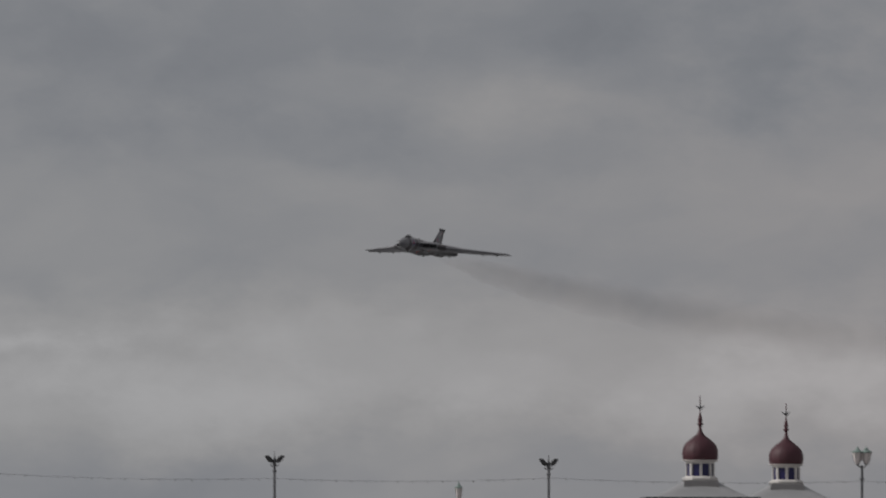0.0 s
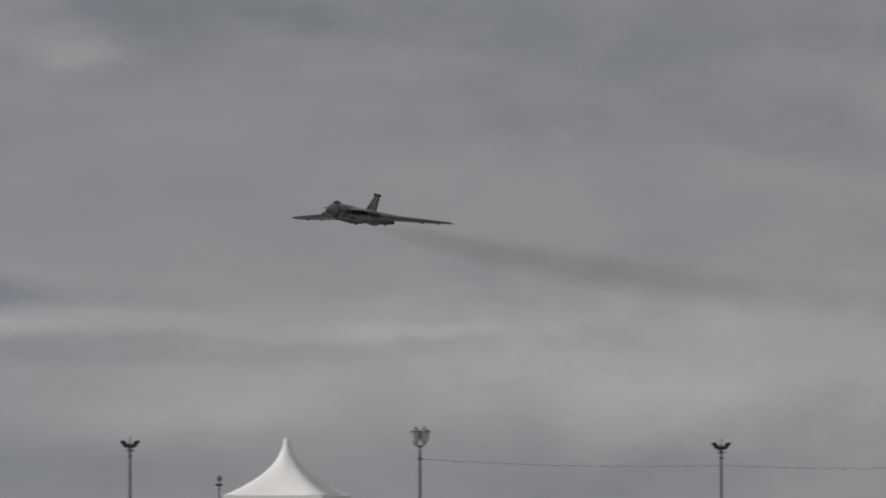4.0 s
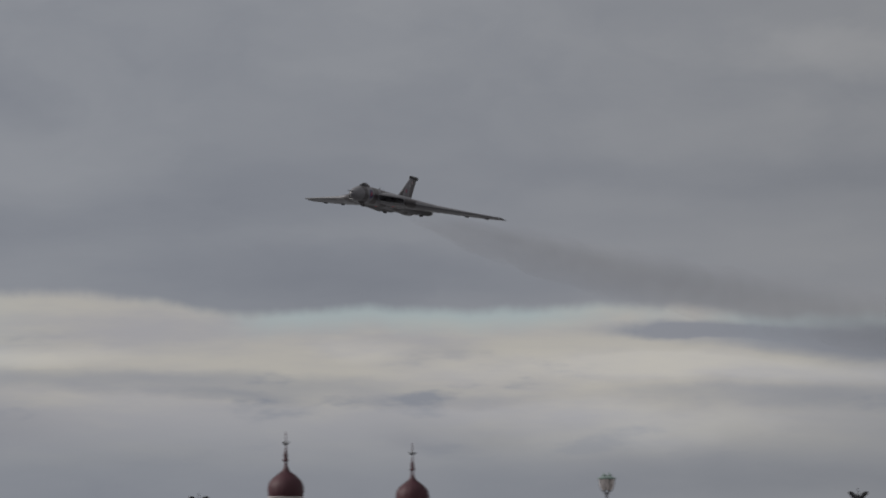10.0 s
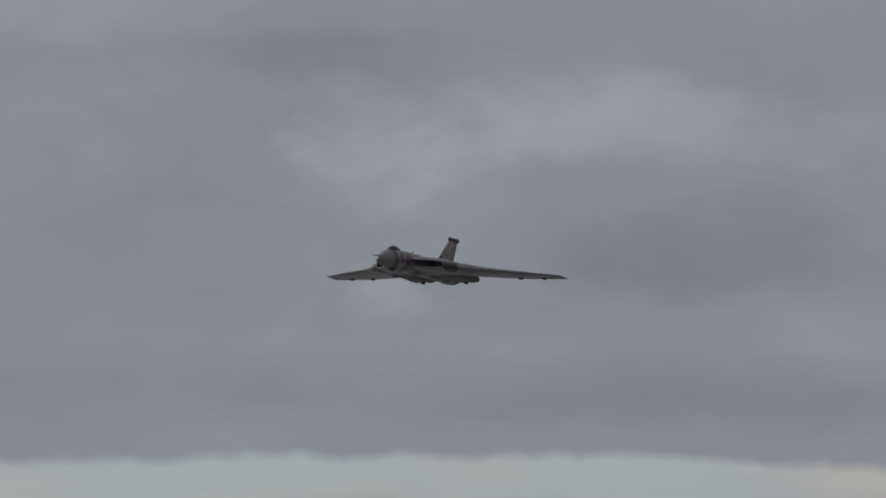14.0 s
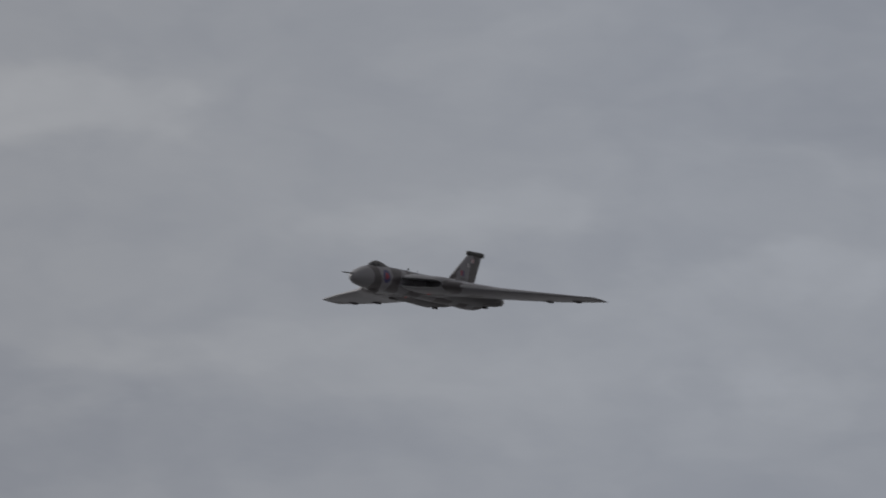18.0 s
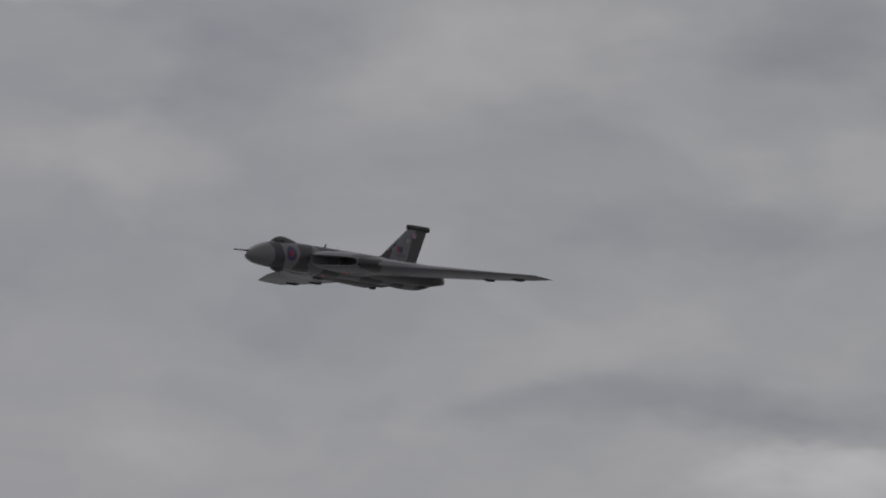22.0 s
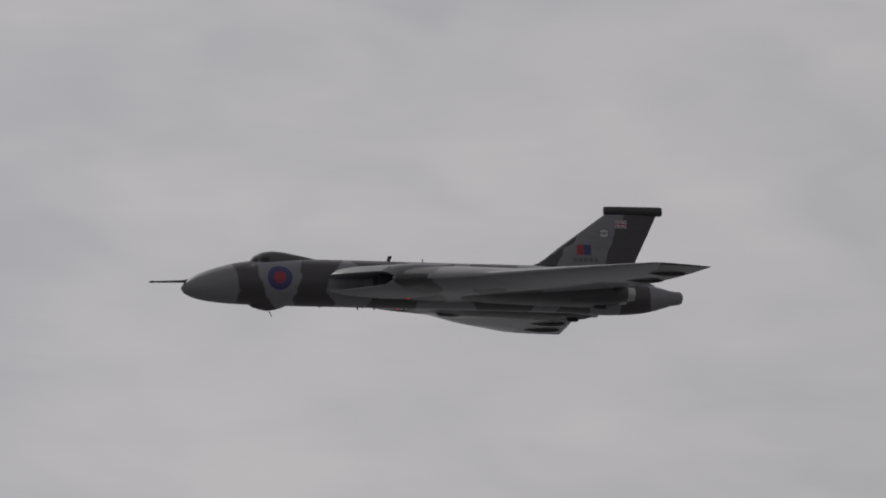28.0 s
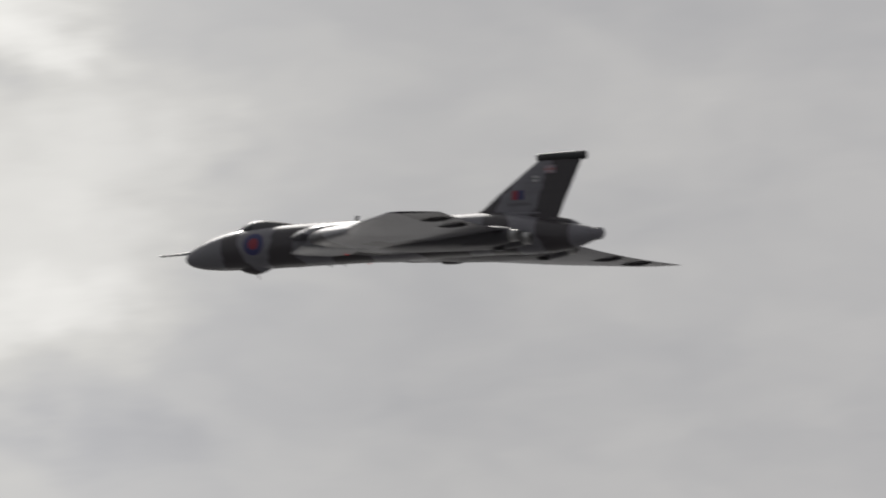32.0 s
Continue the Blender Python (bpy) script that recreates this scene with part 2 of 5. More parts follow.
    bank(64.10, 6.19, 0.74, 0.60, +0.16)
    bank(67.08, 7.20, 0.89, 0.60, +0.10)
    bank(64.33, 6.37, 0.60, 0.33, +0.12)
    bank(65.24, 7.75, 0.74, 0.24, +0.08)
    bank(64.21, 7.47, 0.74, 0.45, -0.09)
    bank(65.36, 6.05, 1.49, 0.30, -0.07)
    bank(67.28, 7.65, 0.36, 0.18, -0.08)
    bank(72.19, 5.87, 0.89, 0.45, -0.16)
    bank(73.83, 7.20, 3.58, 0.74, +0.18)
    bank(73.73, 7.11, 0.66, 0.33, +0.16)
    bank(75.40, 7.66, 0.60, 0.24, +0.08)
    bank(72.19, 7.64, 0.45, 0.24, +0.08)
    bank(72.31, 6.75, 0.74, 0.74, -0.10)
    bank(74.94, 5.89, 2.68, 0.34, -0.20)
    bank(81.93, 7.35, 0.60, 0.36, +0.34)
    bank(81.88, 6.53, 1.25, 1.00, +0.27)
    bank(81.81, 6.09, 0.60, 0.24, +0.16)
    bank(81.65, 5.63, 0.89, 0.27, -0.10)
    bank(39.95, 5.82, 1.30, 0.36, +0.16)
    bank(37.90, 5.80, 0.85, 0.28, +0.17)
    bank(37.10, 6.38, 0.75, 0.20, -0.13)
    bank(13.60, 2.62, 1.70, 0.38, +0.10)
    clearing(36.88, 6.63, 0.69, 0.23, 0.50)
    clearing(59.99, 7.63, 0.75, 0.20, 0.28)
    clearing(58.71, 7.75, 1.25, 0.13, 0.22)
    clearing(57.68, 7.63, 0.57, 0.16, 0.12)

    # the deck: broad brightness round the horizon, and soft cloud forms drawn out sideways
    deck = t.ramp(t.math("MULTIPLY_ADD", u, 1 / 360, 0.5), [
        (0.0, 0.34), (0.40, 0.27), (0.50, 0.250), (0.512, 0.252), (0.525, 0.252), (0.537, 0.284), (0.546, 0.292), (0.558, 0.296),
        (0.566, 0.300), (0.574, 0.300), (0.582, 0.325), (0.593, 0.370), (0.607, 0.375), (0.64, 0.42), (0.662, 0.445), (0.682, 0.445),
        (0.705, 0.505), (0.722, 0.46), (0.7275, 0.585), (0.80, 0.52), (1.0, 0.34)])
    big = t.noise(t.xyz(t.mul(us, 0.30), vs, 3.7), 0.8, 5, 0.55)
    mid, curl = drawn(us, vs, 1.2, 2.2, 5, 0.5), drawn(us, vs, 5.5, 6.5, 5, 0.55)
    forms = t.add(t.mul(t.math("SUBTRACT", big, 0.5), 0.36), t.add(t.mul(mid, 0.34), t.mul(curl, 0.075)))
    shade = t.add(t.add(1.0, forms), sums["shade"])
    shade = t.math("MINIMUM", t.math("MAXIMUM", shade, 0.58), 1.7)
    grey = t.mul(deck, shade)
    # the light's colour round the horizon: bluer over the sea, warmer towards the sun
    where = t.math("MULTIPLY_ADD", u, 1 / 360, 0.5)
    cool = t.ramp(where, [(0.0, (0.95, 0.99, 1.08)), (0.499, (0.945, 0.995, 1.09)), (0.508, (0.95, 0.995, 1.09)), (0.517, (0.92, 0.99, 1.155)), (0.539, (0.915, 0.99, 1.17)), (0.548, (0.935, 0.99, 1.125)), (0.556, (0.955, 0.99, 1.085)),
                          (0.578, (0.93, 0.98, 1.13)), (0.594, (0.97, 0.985, 1.07)), (0.605, (0.90, 0.975, 1.15)), (0.634, (0.97, 0.985, 1.07)), (0.662, (0.955, 0.985, 1.11)), (0.694, (0.99, 0.99, 1.03)), (1.0, (0.95, 0.99, 1.08))])
    lit_side = t.ramp(where, [(0.0, (1.0, 1.0, 1.03)), (0.4945, (1.035, 0.99, 0.995)), (0.4985, (1.015, 0.994, 1.005)), (0.502, (1.0, 0.998, 1.015)), (0.508, (1.0, 0.998, 1.015)), (0.517, (0.96, 1.0, 1.09)), (0.539, (0.945, 1.0, 1.11)), (0.548, (0.975, 0.999, 1.055)), (0.556, (0.998, 0.998, 1.025)),
                              (0.578, (1.015, 0.996, 1.025)), (0.606, (1.03, 0.996, 1.0)), (0.634, (1.035, 0.995, 0.995)), (0.662, (1.02, 0.995, 1.025)), (0.694, (1.035, 0.997, 0.985)), (0.722, (1.015, 1.0, 0.985)), (0.728, (1.02, 1.005, 0.965)), (1.0, (1.0, 1.0, 1.03))])
    hue = t.mix(t.step(shade, 0.72, 1.18), cool, lit_side)
    cloud = t.node("ShaderNodeVectorMath", operation="MULTIPLY")
    t.link(hue, cloud.inputs[0])
    t.link(t.xyz(grey, grey, grey), cloud.inputs[1])

    # the long bright gap under the cloud edge, low over the sea
    ragged = t.noise(t.xyz(t.mul(u, 0.9), t.mul(v, 0.5), 9.1), 1.3, 7, 0.62)
    edge = t.add(t.mul(t.math("SUBTRACT", ragged, 0.5), 0.22), t.add(t.math("MULTIPLY_ADD", t.step(u, 3.5, 5.0), 0.045, 1.155), t.mul(t.step(u, 6.3, 8.4), 0.12)))
    depth = t.math("SUBTRACT", edge, v)
    below = t.step(depth, -0.012, 0.05)
    span = t.mul(t.step(u, 3.2, 5.0), t.math("SUBTRACT", 1.0, t.step(u, 11.2, 13.0)))
    bars = t.step(t.noise(t.xyz(t.mul(u, 0.20), t.add(v, t.mul(fray, 0.05)), 4.4), 3.4, 6, 0.55), 0.36, 0.64)
    low = t.step(v, 0.50, 0.90)
    cream = t.mix(bars, (0.355, 0.350, 0.365), (0.450, 0.430, 0.390))
    pale = t.mul(t.step(t.noise(t.xyz(t.mul(u, 0.8), v, 6.6), 1.4, 4, 0.5), 0.40, 0.62), t.math("SUBTRACT", 1.0, t.step(depth, 0.02, 0.15)))
    gap_colour = t.mix(pale, cream, (0.365, 0.425, 0.435))
    clear_left = t.step(u, 7.3, 8.6)
    gap_colour = t.mix(t.mul(t.mul(clear_left, t.step(v, 0.85, 0.95)), t.math("MULTIPLY_ADD", bars, -0.35, 1.0)), gap_colour, (0.37, 0.415, 0.425))
    # thin slate-grey layers drawn across the gap
    wisps = t.step(t.noise(t.xyz(t.mul(u, 0.30), t.add(v, t.mul(fray, 0.03)), 8.8), 5.5, 6, 0.55), 0.56, 0.70)
    layered = t.math("MINIMUM", t.add(t.math("MAXIMUM", t.mul(sums["shade"], -3.0), 0.0), t.mul(t.mul(wisps, 0.75), t.step(depth, 0.12, 0.3))), 0.9)
    gap_colour = t.mix(layered, gap_colour, (0.238, 0.252, 0.290))
    gap = t.mul(t.mul(below, span), low)
    lit = t.node("ShaderNodeVectorMath", operation="SCALE")
    t.link(gap_colour, lit.inputs[0])
    t.link(t.math("MINIMUM", t.math("MAXIMUM", t.add(0.97, t.mul(sums["shade"], 0.6)), 0.97), 1.10), lit.inputs["Scale"])
    low_sky = t.mix(t.mul(gap, 0.92), cloud.outputs[0], lit.outputs[0])

    whole = t.mix(t.math("MINIMUM", sums["clear"], 1.0), low_sky, tint.outputs[0])
    out = t.node("ShaderNodeBackground")
    t.link(whole, out.inputs[0])
    out.inputs[1].default_value = 1.0
    end = t.node("ShaderNodeOutputWorld")
    t.link(out.outputs[0], end.inputs[0])


build_sky()
sun = new("sun", bpy.data.lights.new("sun", "SUN"))
sun.data.energy, sun.data.angle, sun.data.color = 2.5, radians(1.5), (1.0, 0.965, 0.92)
a, e = radians(SUN_TURN), radians(SUN_HEIGHT)
sun.matrix_basis = look((-math.sin(a) * math.cos(e) * 50, math.cos(a) * math.cos(e) * 50, math.sin(e) * 50), (0, 0, 0))

# ------------------------------------------------------------------ materials


def surface(name, colour, rough=0.6, metal=0.0, grain=0.12, scale=3.0, bump=0.1, fine=40.0, coat=0.0):
    """A procedural paint, metal or stone: colour varied at two sizes, with fine relief."""
    m = bpy.data.materials.new(name)
    m.use_nodes = True
    t = Tree(m.node_tree)
    at = t.node("ShaderNodeTexCoord").outputs["Object"]
    a, b = t.noise(at, scale, 5, 0.6), t.noise(at, fine, 3, 0.6)
    level = t.add(t.mul(t.math("SUBTRACT", a, 0.5), grain * 2), t.mul(t.math("SUBTRACT", b, 0.5), grain))
    k = t.add(1.0, level)
    mixed = t.node("ShaderNodeVectorMath", operation="SCALE")
    if isinstance(colour, tuple):
        mixed.inputs[0].default_value = colour
    t.link(k, mixed.inputs["Scale"])
    p = t.node("ShaderNodeBsdfPrincipled")
    t.link(mixed.outputs[0], p.inputs["Base Color"])
    t.link(t.math("MULTIPLY_ADD", a, 0.25, rough - 0.12), p.inputs["Roughness"])
    p.inputs["Metallic"].default_value = metal
    p.inputs["Coat Weight"].default_value = coat
    p.inputs["Coat Roughness"].default_value = 0.08
    n = t.node("ShaderNodeBump")
    n.inputs["Strength"].default_value = bump
    n.inputs["Distance"].default_value = 0.02
    t.link(b, n.inputs["Height"])
    t.link(n.outputs[0], p.inputs["Normal"])
    t.link(p.outputs[0], t.node("ShaderNodeOutputMaterial").inputs[0])
    return m


GREY, GREEN = (0.155, 0.151, 0.166), (0.041, 0.035, 0.038)


def camouflage(name, kind):
    """Wrap-round grey and dark green of the bomber, in its own space: x forward, y to port, z up."""
    m = bpy.data.materials.new(name)
    m.use_nodes = True
    t = Tree(m.node_tree)
    at = t.node("ShaderNodeTexCoord").outputs["Object"]
    split = t.node("ShaderNodeSeparateXYZ")
    t.link(at, split.inputs[0])
    x, y, z = split.outputs
    aft = t.math("SUBTRACT", 15.0, x)
    wave = t.math("SUBTRACT", t.noise(at, 0.45, 2, 0.5), 0.5)
    if kind == "body":
        # two bands round the nose that widen towards the back and the belly, then broad bands along the body
        h = t.math("SUBTRACT", z, 0.1)
        hh = t.mul(h, h)
        near = t.add(aft, t.add(t.mul(wave, 0.9), t.mul(t.math("SUBTRACT", t.noise(at, 1.5, 2, 0.5), 0.5), 0.55)))

        def band(centre, lean, bow, wide, flare):
            middle = t.add(t.add(centre, t.mul(h, lean)), t.mul(hh, bow))
            return t.step(t.math("SUBTRACT", t.add(wide, t.mul(hh, flare)), t.math("ABSOLUTE", t.math("SUBTRACT", near, middle))), -0.07, 0.07)
        s = t.add(t.add(aft, t.mul(z, 0.3)), t.mul(wave, 2.0))
        stops = [(0.0, 0), (11.0, 1), (13.7, 0), (17.5, 1), (20.8, 0), (22.4, 1), (24.2, 0), (26.1, 1), (28.25, 0)]
        dark = t.ramp(t.mul(s, 1 / 31), [(a / 31, float(b)) for a, b in stops], "CONSTANT")
        dark = t.math("MAXIMUM", dark, t.math("MAXIMUM", band(3.92, -0.33, 0.0, 0.60, 0.24), band(7.72, 0.25, 0.28, 0.86, 0.26)))
    elif kind == "wing":
        s = t.add(t.add(aft, t.mul(t.math("ABSOLUTE", y), 0.25)), t.mul(wave, 2.4))
        stops = [(0.0, 0), (12.9, 1), (15.6, 0), (17.6, 1), (21.8, 0), (28.3, 1), (32.2, 0)]
        dark = t.ramp(t.mul(s, 1 / 34), [(a / 34, float(b)) for a, b in stops], "CONSTANT")
        # the outer wing stays grey between the root and the tip
        span = t.add(t.math("ABSOLUTE", y), t.mul(wave, 3.0))
        outer = t.mul(t.step(span, 6.1, 6.3), t.math("SUBTRACT", 1.0, t.step(s, 26.0, 26.2)))
        dark = t.mul(dark, t.math("SUBTRACT", 1.0, outer))
    else:
        foot = t.math("SUBTRACT", 1.0, t.step(z, 1.9, 3.0))
        s = t.add(t.add(t.math("SUBTRACT", aft, t.mul(z, 0.52)), t.mul(wave, 2.6)), t.mul(t.mul(foot, t.step(aft, 24.0, 25.0)), 0.45))
        dark = t.ramp(t.mul(s, 1 / 31), [(0.0, 1.0), (22.05 / 31, 0.0), (24.75 / 31, 1.0)], "CONSTANT")
    worn = t.noise(at, 1.3, 5, 0.65)
    streak = t.noise(t.xyz(t.mul(x, 0.25), t.mul(y, 2.2), t.mul(z, 2.2)), 1.4, 4, 0.6)
    base = t.mix(dark, GREY, GREEN)
    # worn and streaked paint, darker all over on the wings
    k = t.add(0.46 if kind == "wing" else 0.62, t.add(t.mul(worn, 0.42), t.mul(streak, 0.34)))
    mixed = t.node("ShaderNodeVectorMath", operation="SCALE")
    t.link(base, mixed.inputs[0])
    t.link(k, mixed.inputs["Scale"])
    p = t.node("ShaderNodeBsdfPrincipled")
    t.link(mixed.outputs[0], p.inputs["Base Color"])
    t.link(t.math("MULTIPLY_ADD", worn, 0.22, 0.42), p.inputs["Roughness"])
    p.inputs["Specular IOR Level"].default_value = 0.36
    p.inputs["Coat Weight"].default_value = 0.35
    p.inputs["Coat Roughness"].default_value = 0.09
    # skin panels: shallow seams every metre and a half along, every metre across
    seam_x = t.math("LESS_THAN", t.math("PINGPONG", aft, 0.75), 0.012)
    seam_y = t.math("LESS_THAN", t.math("PINGPONG", t.add(y, z), 0.6), 0.010)
    n = t.node("ShaderNodeBump")
    n.inputs["Strength"].default_value = 0.35
    n.inputs["Distance"].default_value = 0.01
    t.link(t.math("SUBTRACT", t.mul(worn, 0.4), t.math("MAXIMUM", seam_x, seam_y)), n.inputs["Height"])
    t.link(n.outputs[0], p.inputs["Normal"])
    t.link(p.outputs[0], t.node("ShaderNodeOutputMaterial").inputs[0])
    return m


def smoke_material():
    """Thin brown-grey exhaust smoke, densest along its middle: the mesh map's x runs along the trail, y from its underside to its top."""
    m = bpy.data.materials.new("exhaust_smoke")
    m.use_nodes = True
    t = Tree(m.node_tree)
    split = t.node("ShaderNodeSeparateXYZ")
    t.link(t.node("ShaderNodeUVMap", uv_map="along").outputs[0], split.inputs[0])
    along, across = split.outputs[0], split.outputs[1]
    at = t.node("ShaderNodeTexCoord").outputs["Object"]
    off = t.math("ABSOLUTE", t.math("MULTIPLY_ADD", across, 2.0, -1.0))
    profile = t.math("SUBTRACT", 1.0, t.step(off, 0.0, 0.92))
    ends = t.mul(t.step(along, 0.0, 0.14), t.math("SUBTRACT", 1.0, t.step(along, 0.22, 1.0)))
    blotch = t.noise(at, 0.11, 4, 0.6)
    dense = t.mul(t.mul(profile, ends), t.math("MULTIPLY_ADD", blotch, 0.13, 0.075))
    p = t.node("ShaderNodeBsdfDiffuse")
    p.inputs["Color"].default_value = (0.285, 0.225, 0.175, 1)
    clear = t.node("ShaderNodeBsdfTransparent")
    mixed = t.node("ShaderNodeMixShader")
    t.link(dense, mixed.inputs[0])
    t.link(clear.outputs[0], mixed.inputs[1])
    t.link(p.outputs[0], mixed.inputs[2])
    t.link(mixed.outputs[0], t.node("ShaderNodeOutputMaterial").inputs[0])
    return m


def glass(name, colour, rough=0.08):
    m = bpy.data.materials.new(name)
    m.use_nodes = True
    p = m.node_tree.nodes["Principled BSDF"]
    p.inputs["Base Color"].default_value = (*colour, 1)
    p.inputs["Roughness"].default_value = rough
    p.inputs["IOR"].default_value = 1.5
    p.inputs["Specular IOR Level"].default_value = 0.3
    return m


BODY, WING, FIN = camouflage("camouflage_body", "body"), camouflage("camouflage_wing", "wing"), camouflage("camouflage_fin", "fin")
RADOME = surface("radome_grey", (0.148, 0.146, 0.156), 0.5, grain=0.06, scale=0.8, bump=0.03)
DIELECTRIC = surface("dielectric_black", (0.022, 0.022, 0.022), 0.5)
SOOTY = surface("dark_green_fairing", (0.048, 0.046, 0.047), 0.5)
DARK = surface("throat_black", (0.012, 0.012, 0.012), 0.9)
STEEL = surface("heat_stained_steel", (0.35, 0.345, 0.335), 0.42, metal=0.55, grain=0.2, scale=2.0)
BARE = surface("dull_probe_metal", (0.12, 0.12, 0.12), 0.45, metal=0.4)
PILOT_GLASS = glass("cockpit_glass", (0.015, 0.017, 0.02), 0.45)
RED, BLUE = surface("insignia_red", (0.23, 0.018, 0.036), 0.45, grain=0.08), surface("insignia_blue", (0.03, 0.03, 0.105), 0.45, grain=0.08)
FADED = surface("faded_flag_field", (0.16, 0.11, 0.15), 0.5, grain=0.08)
WHITE = surface("badge_white", (0.44, 0.44, 0.43), 0.5, grain=0.08)
BEACON = glass("beacon_red", (0.5, 0.02, 0.02), 0.2)
BEACON.node_tree.nodes["Principled BSDF"].inputs["Emission Color"].default_value = (1.0, 0.05, 0.04, 1)
BEACON.node_tree.nodes["Principled BSDF"].inputs["Emission Strength"].default_value = 0.32
# paler, coated grey that paints the highlight along leading edges
EDGE = surface("leading_edge_highlight", (0.20, 0.20, 0.21), 0.48, metal=0.0, grain=0.12, scale=1.5, bump=0.02, coat=0.3)
PANEL = surface("satin_grey_paint", (0.165, 0.165, 0.177), 0.36, grain=0.10, scale=1.2, bump=0.03)
# pale grey; on the lower intake lip it paints a highlight line
LIP = surface("pale_lip_grey", (0.20, 0.20, 0.20), 0.35, metal=0.3, grain=0.15, scale=2.0, bump=0.02)
# dark grey with the shade of wing underside and intake put into it
BAY = surface("shaded_bay_grey", (0.050, 0.048, 0.053), 0.48, grain=0.18, scale=0.7, bump=0.05)
SERIAL = surface("serial_dark_grey", (0.085, 0.085, 0.09), 0.5)
SMOKE = smoke_material()

MAROON = surface("maroon_dome_paint", (0.047, 0.0088, 0.016), 0.62, grain=0.22, scale=1.6, bump=0.15, fine=14)
CREAM = surface("cream_joinery_paint", (0.50, 0.475, 0.46), 0.55, grain=0.12, scale=4)
# darker copy of the roof lead, with the pedestal's shade in the colour
SHADED_LEAD = surface("shaded_lead_cladding", (0.125, 0.12, 0.122), 0.6, grain=0.25, scale=1.6, bump=0.2, fine=9)
LEAD = surface("weathered_lead_roof", (0.225, 0.225, 0.232), 0.6, grain=0.2, scale=1.2, bump=0.2, fine=9)
EAVES = surface("dark_eaves_board", (0.07, 0.07, 0.08), 0.6)
COBALT = glass("cobalt_stained_glass", (0.018, 0.017, 0.068), 0.12)
IRON = surface("painted_iron", (0.075, 0.077, 0.085), 0.5, grain=0.2, scale=5)
FLOOD = surface("floodlight_black", (0.018, 0.018, 0.02), 0.5, grain=0.2)
COPPER = surface("verdigris_cap", (0.155, 0.205, 0.19), 0.6, grain=0.25, scale=7)
OPAL = surface("opal_lantern_glass", (0.47, 0.43, 0.43), 0.25, grain=0.12, scale=5, bump=0.02)
CANVAS = surface("white_marquee_canvas", (0.70, 0.69, 0.68), 0.7, grain=0.05, scale=0.9, bump=0.2, fine=3)
WIRE = surface("black_cable", (0.03, 0.03, 0.03), 0.7)
BULB = glass("festoon_bulb", (0.08, 0.08, 0.075), 0.15)
CAGE = surface("red_tower_paint", (0.42, 0.022, 0.04), 0.45, grain=0.2, scale=3)
SAND = surface("damp_sand", (0.128, 0.128, 0.132), 0.42, grain=0.25, scale=0.05, bump=0.4, fine=2)
CONCRETE = surface("promenade_concrete", (0.32, 0.31, 0.29), 0.8, grain=0.2, scale=0.4, bump=0.3, fine=5)
RENDERED = surface("painted_render", (0.58, 0.56, 0.52), 0.75, grain=0.12, scale=0.7, bump=0.2, fine=6)

# ------------------------------------------------------------------ mesh helpers


def part(name, bm, material, parent, label="", smooth=True):
    """Link a bmesh as one mesh object under a thing or a part."""
    mesh = bpy.data.meshes.new(name)
    bmesh.ops.recalc_face_normals(bm, faces=bm.faces)
    bm.to_mesh(mesh)
    bm.free()
    for f in mesh.polygons:
        f.use_smooth = smooth
    if smooth:
        mesh.set_sharp_from_angle(angle=radians(38))
    mesh.materials.append(material)
    ob = new(name, mesh)
    ob.parent = parent
    if label:
        tagged(ob, label)
    return ob


def thing(name, label, category, m=None, group="", kind=""):
    ob = new(name)
    ob.empty_display_size = 0.5
    if m is not None:
        ob.matrix_basis = m
    return tagged(ob, label, category, group, kind)


def loft(bm, rings, caps=True, closed=True):
    """Skin through rings of the same number of points."""
    rows = [[bm.verts.new(p) for p in ring] for ring in rings]
    n = len(rows[0])
    for a, b in zip(rows, rows[1:]):
        for i in range(n if closed else n - 1):
            bm.faces.new((a[i], a[(i + 1) % n], b[(i + 1) % n], b[i]))
    if caps:
        bm.faces.new(rows[0][::-1])
        bm.faces.new(rows[-1])
    return rows


def lathe(bm, outline, n=20, centre=(0, 0, 0)):
    """A turned shape from (radius, height) pairs."""
    loft(bm, [[(centre[0] + r * math.cos(2 * math.pi * i / n), centre[1] + r * math.sin(2 * math.pi * i / n), centre[2] + h)
               for i in range(n)] for r, h in outline])


def box(bm, x0, x1, y0, y1, z0, z1, bevel=0.0):
    made = bmesh.ops.create_cube(bm, size=1, matrix=Matrix.Translation(((x0 + x1) / 2, (y0 + y1) / 2, (z0 + z1) / 2)) @ Matrix.Diagonal((x1 - x0, y1 - y0, z1 - z0, 1)))
    if bevel:
        edges = list({e for v in made["verts"] for e in v.link_edges})
        bmesh.ops.bevel(bm, geom=edges, offset=bevel, segments=1, affect="EDGES")


def tube(bm, points, radius, n=8):
    """A round bar along points; radius a number or one for each point."""
    points = [Vector(p) for p in points]
    radii = radius if isinstance(radius, (list, tuple)) else [radius] * len(points)
    rings = []
    for i, p in enumerate(points):
        d = (points[min(i + 1, len(points) - 1)] - points[max(i - 1, 0)]).normalized()
        side = d.orthogonal().normalized() if not rings else (side - d * side.dot(d)).normalized()
        other = d.cross(side)
        rings.append([p + (side * math.cos(2 * math.pi * k / n) + other * math.sin(2 * math.pi * k / n)) * radii[i] for k in range(n)])
    loft(bm, rings)


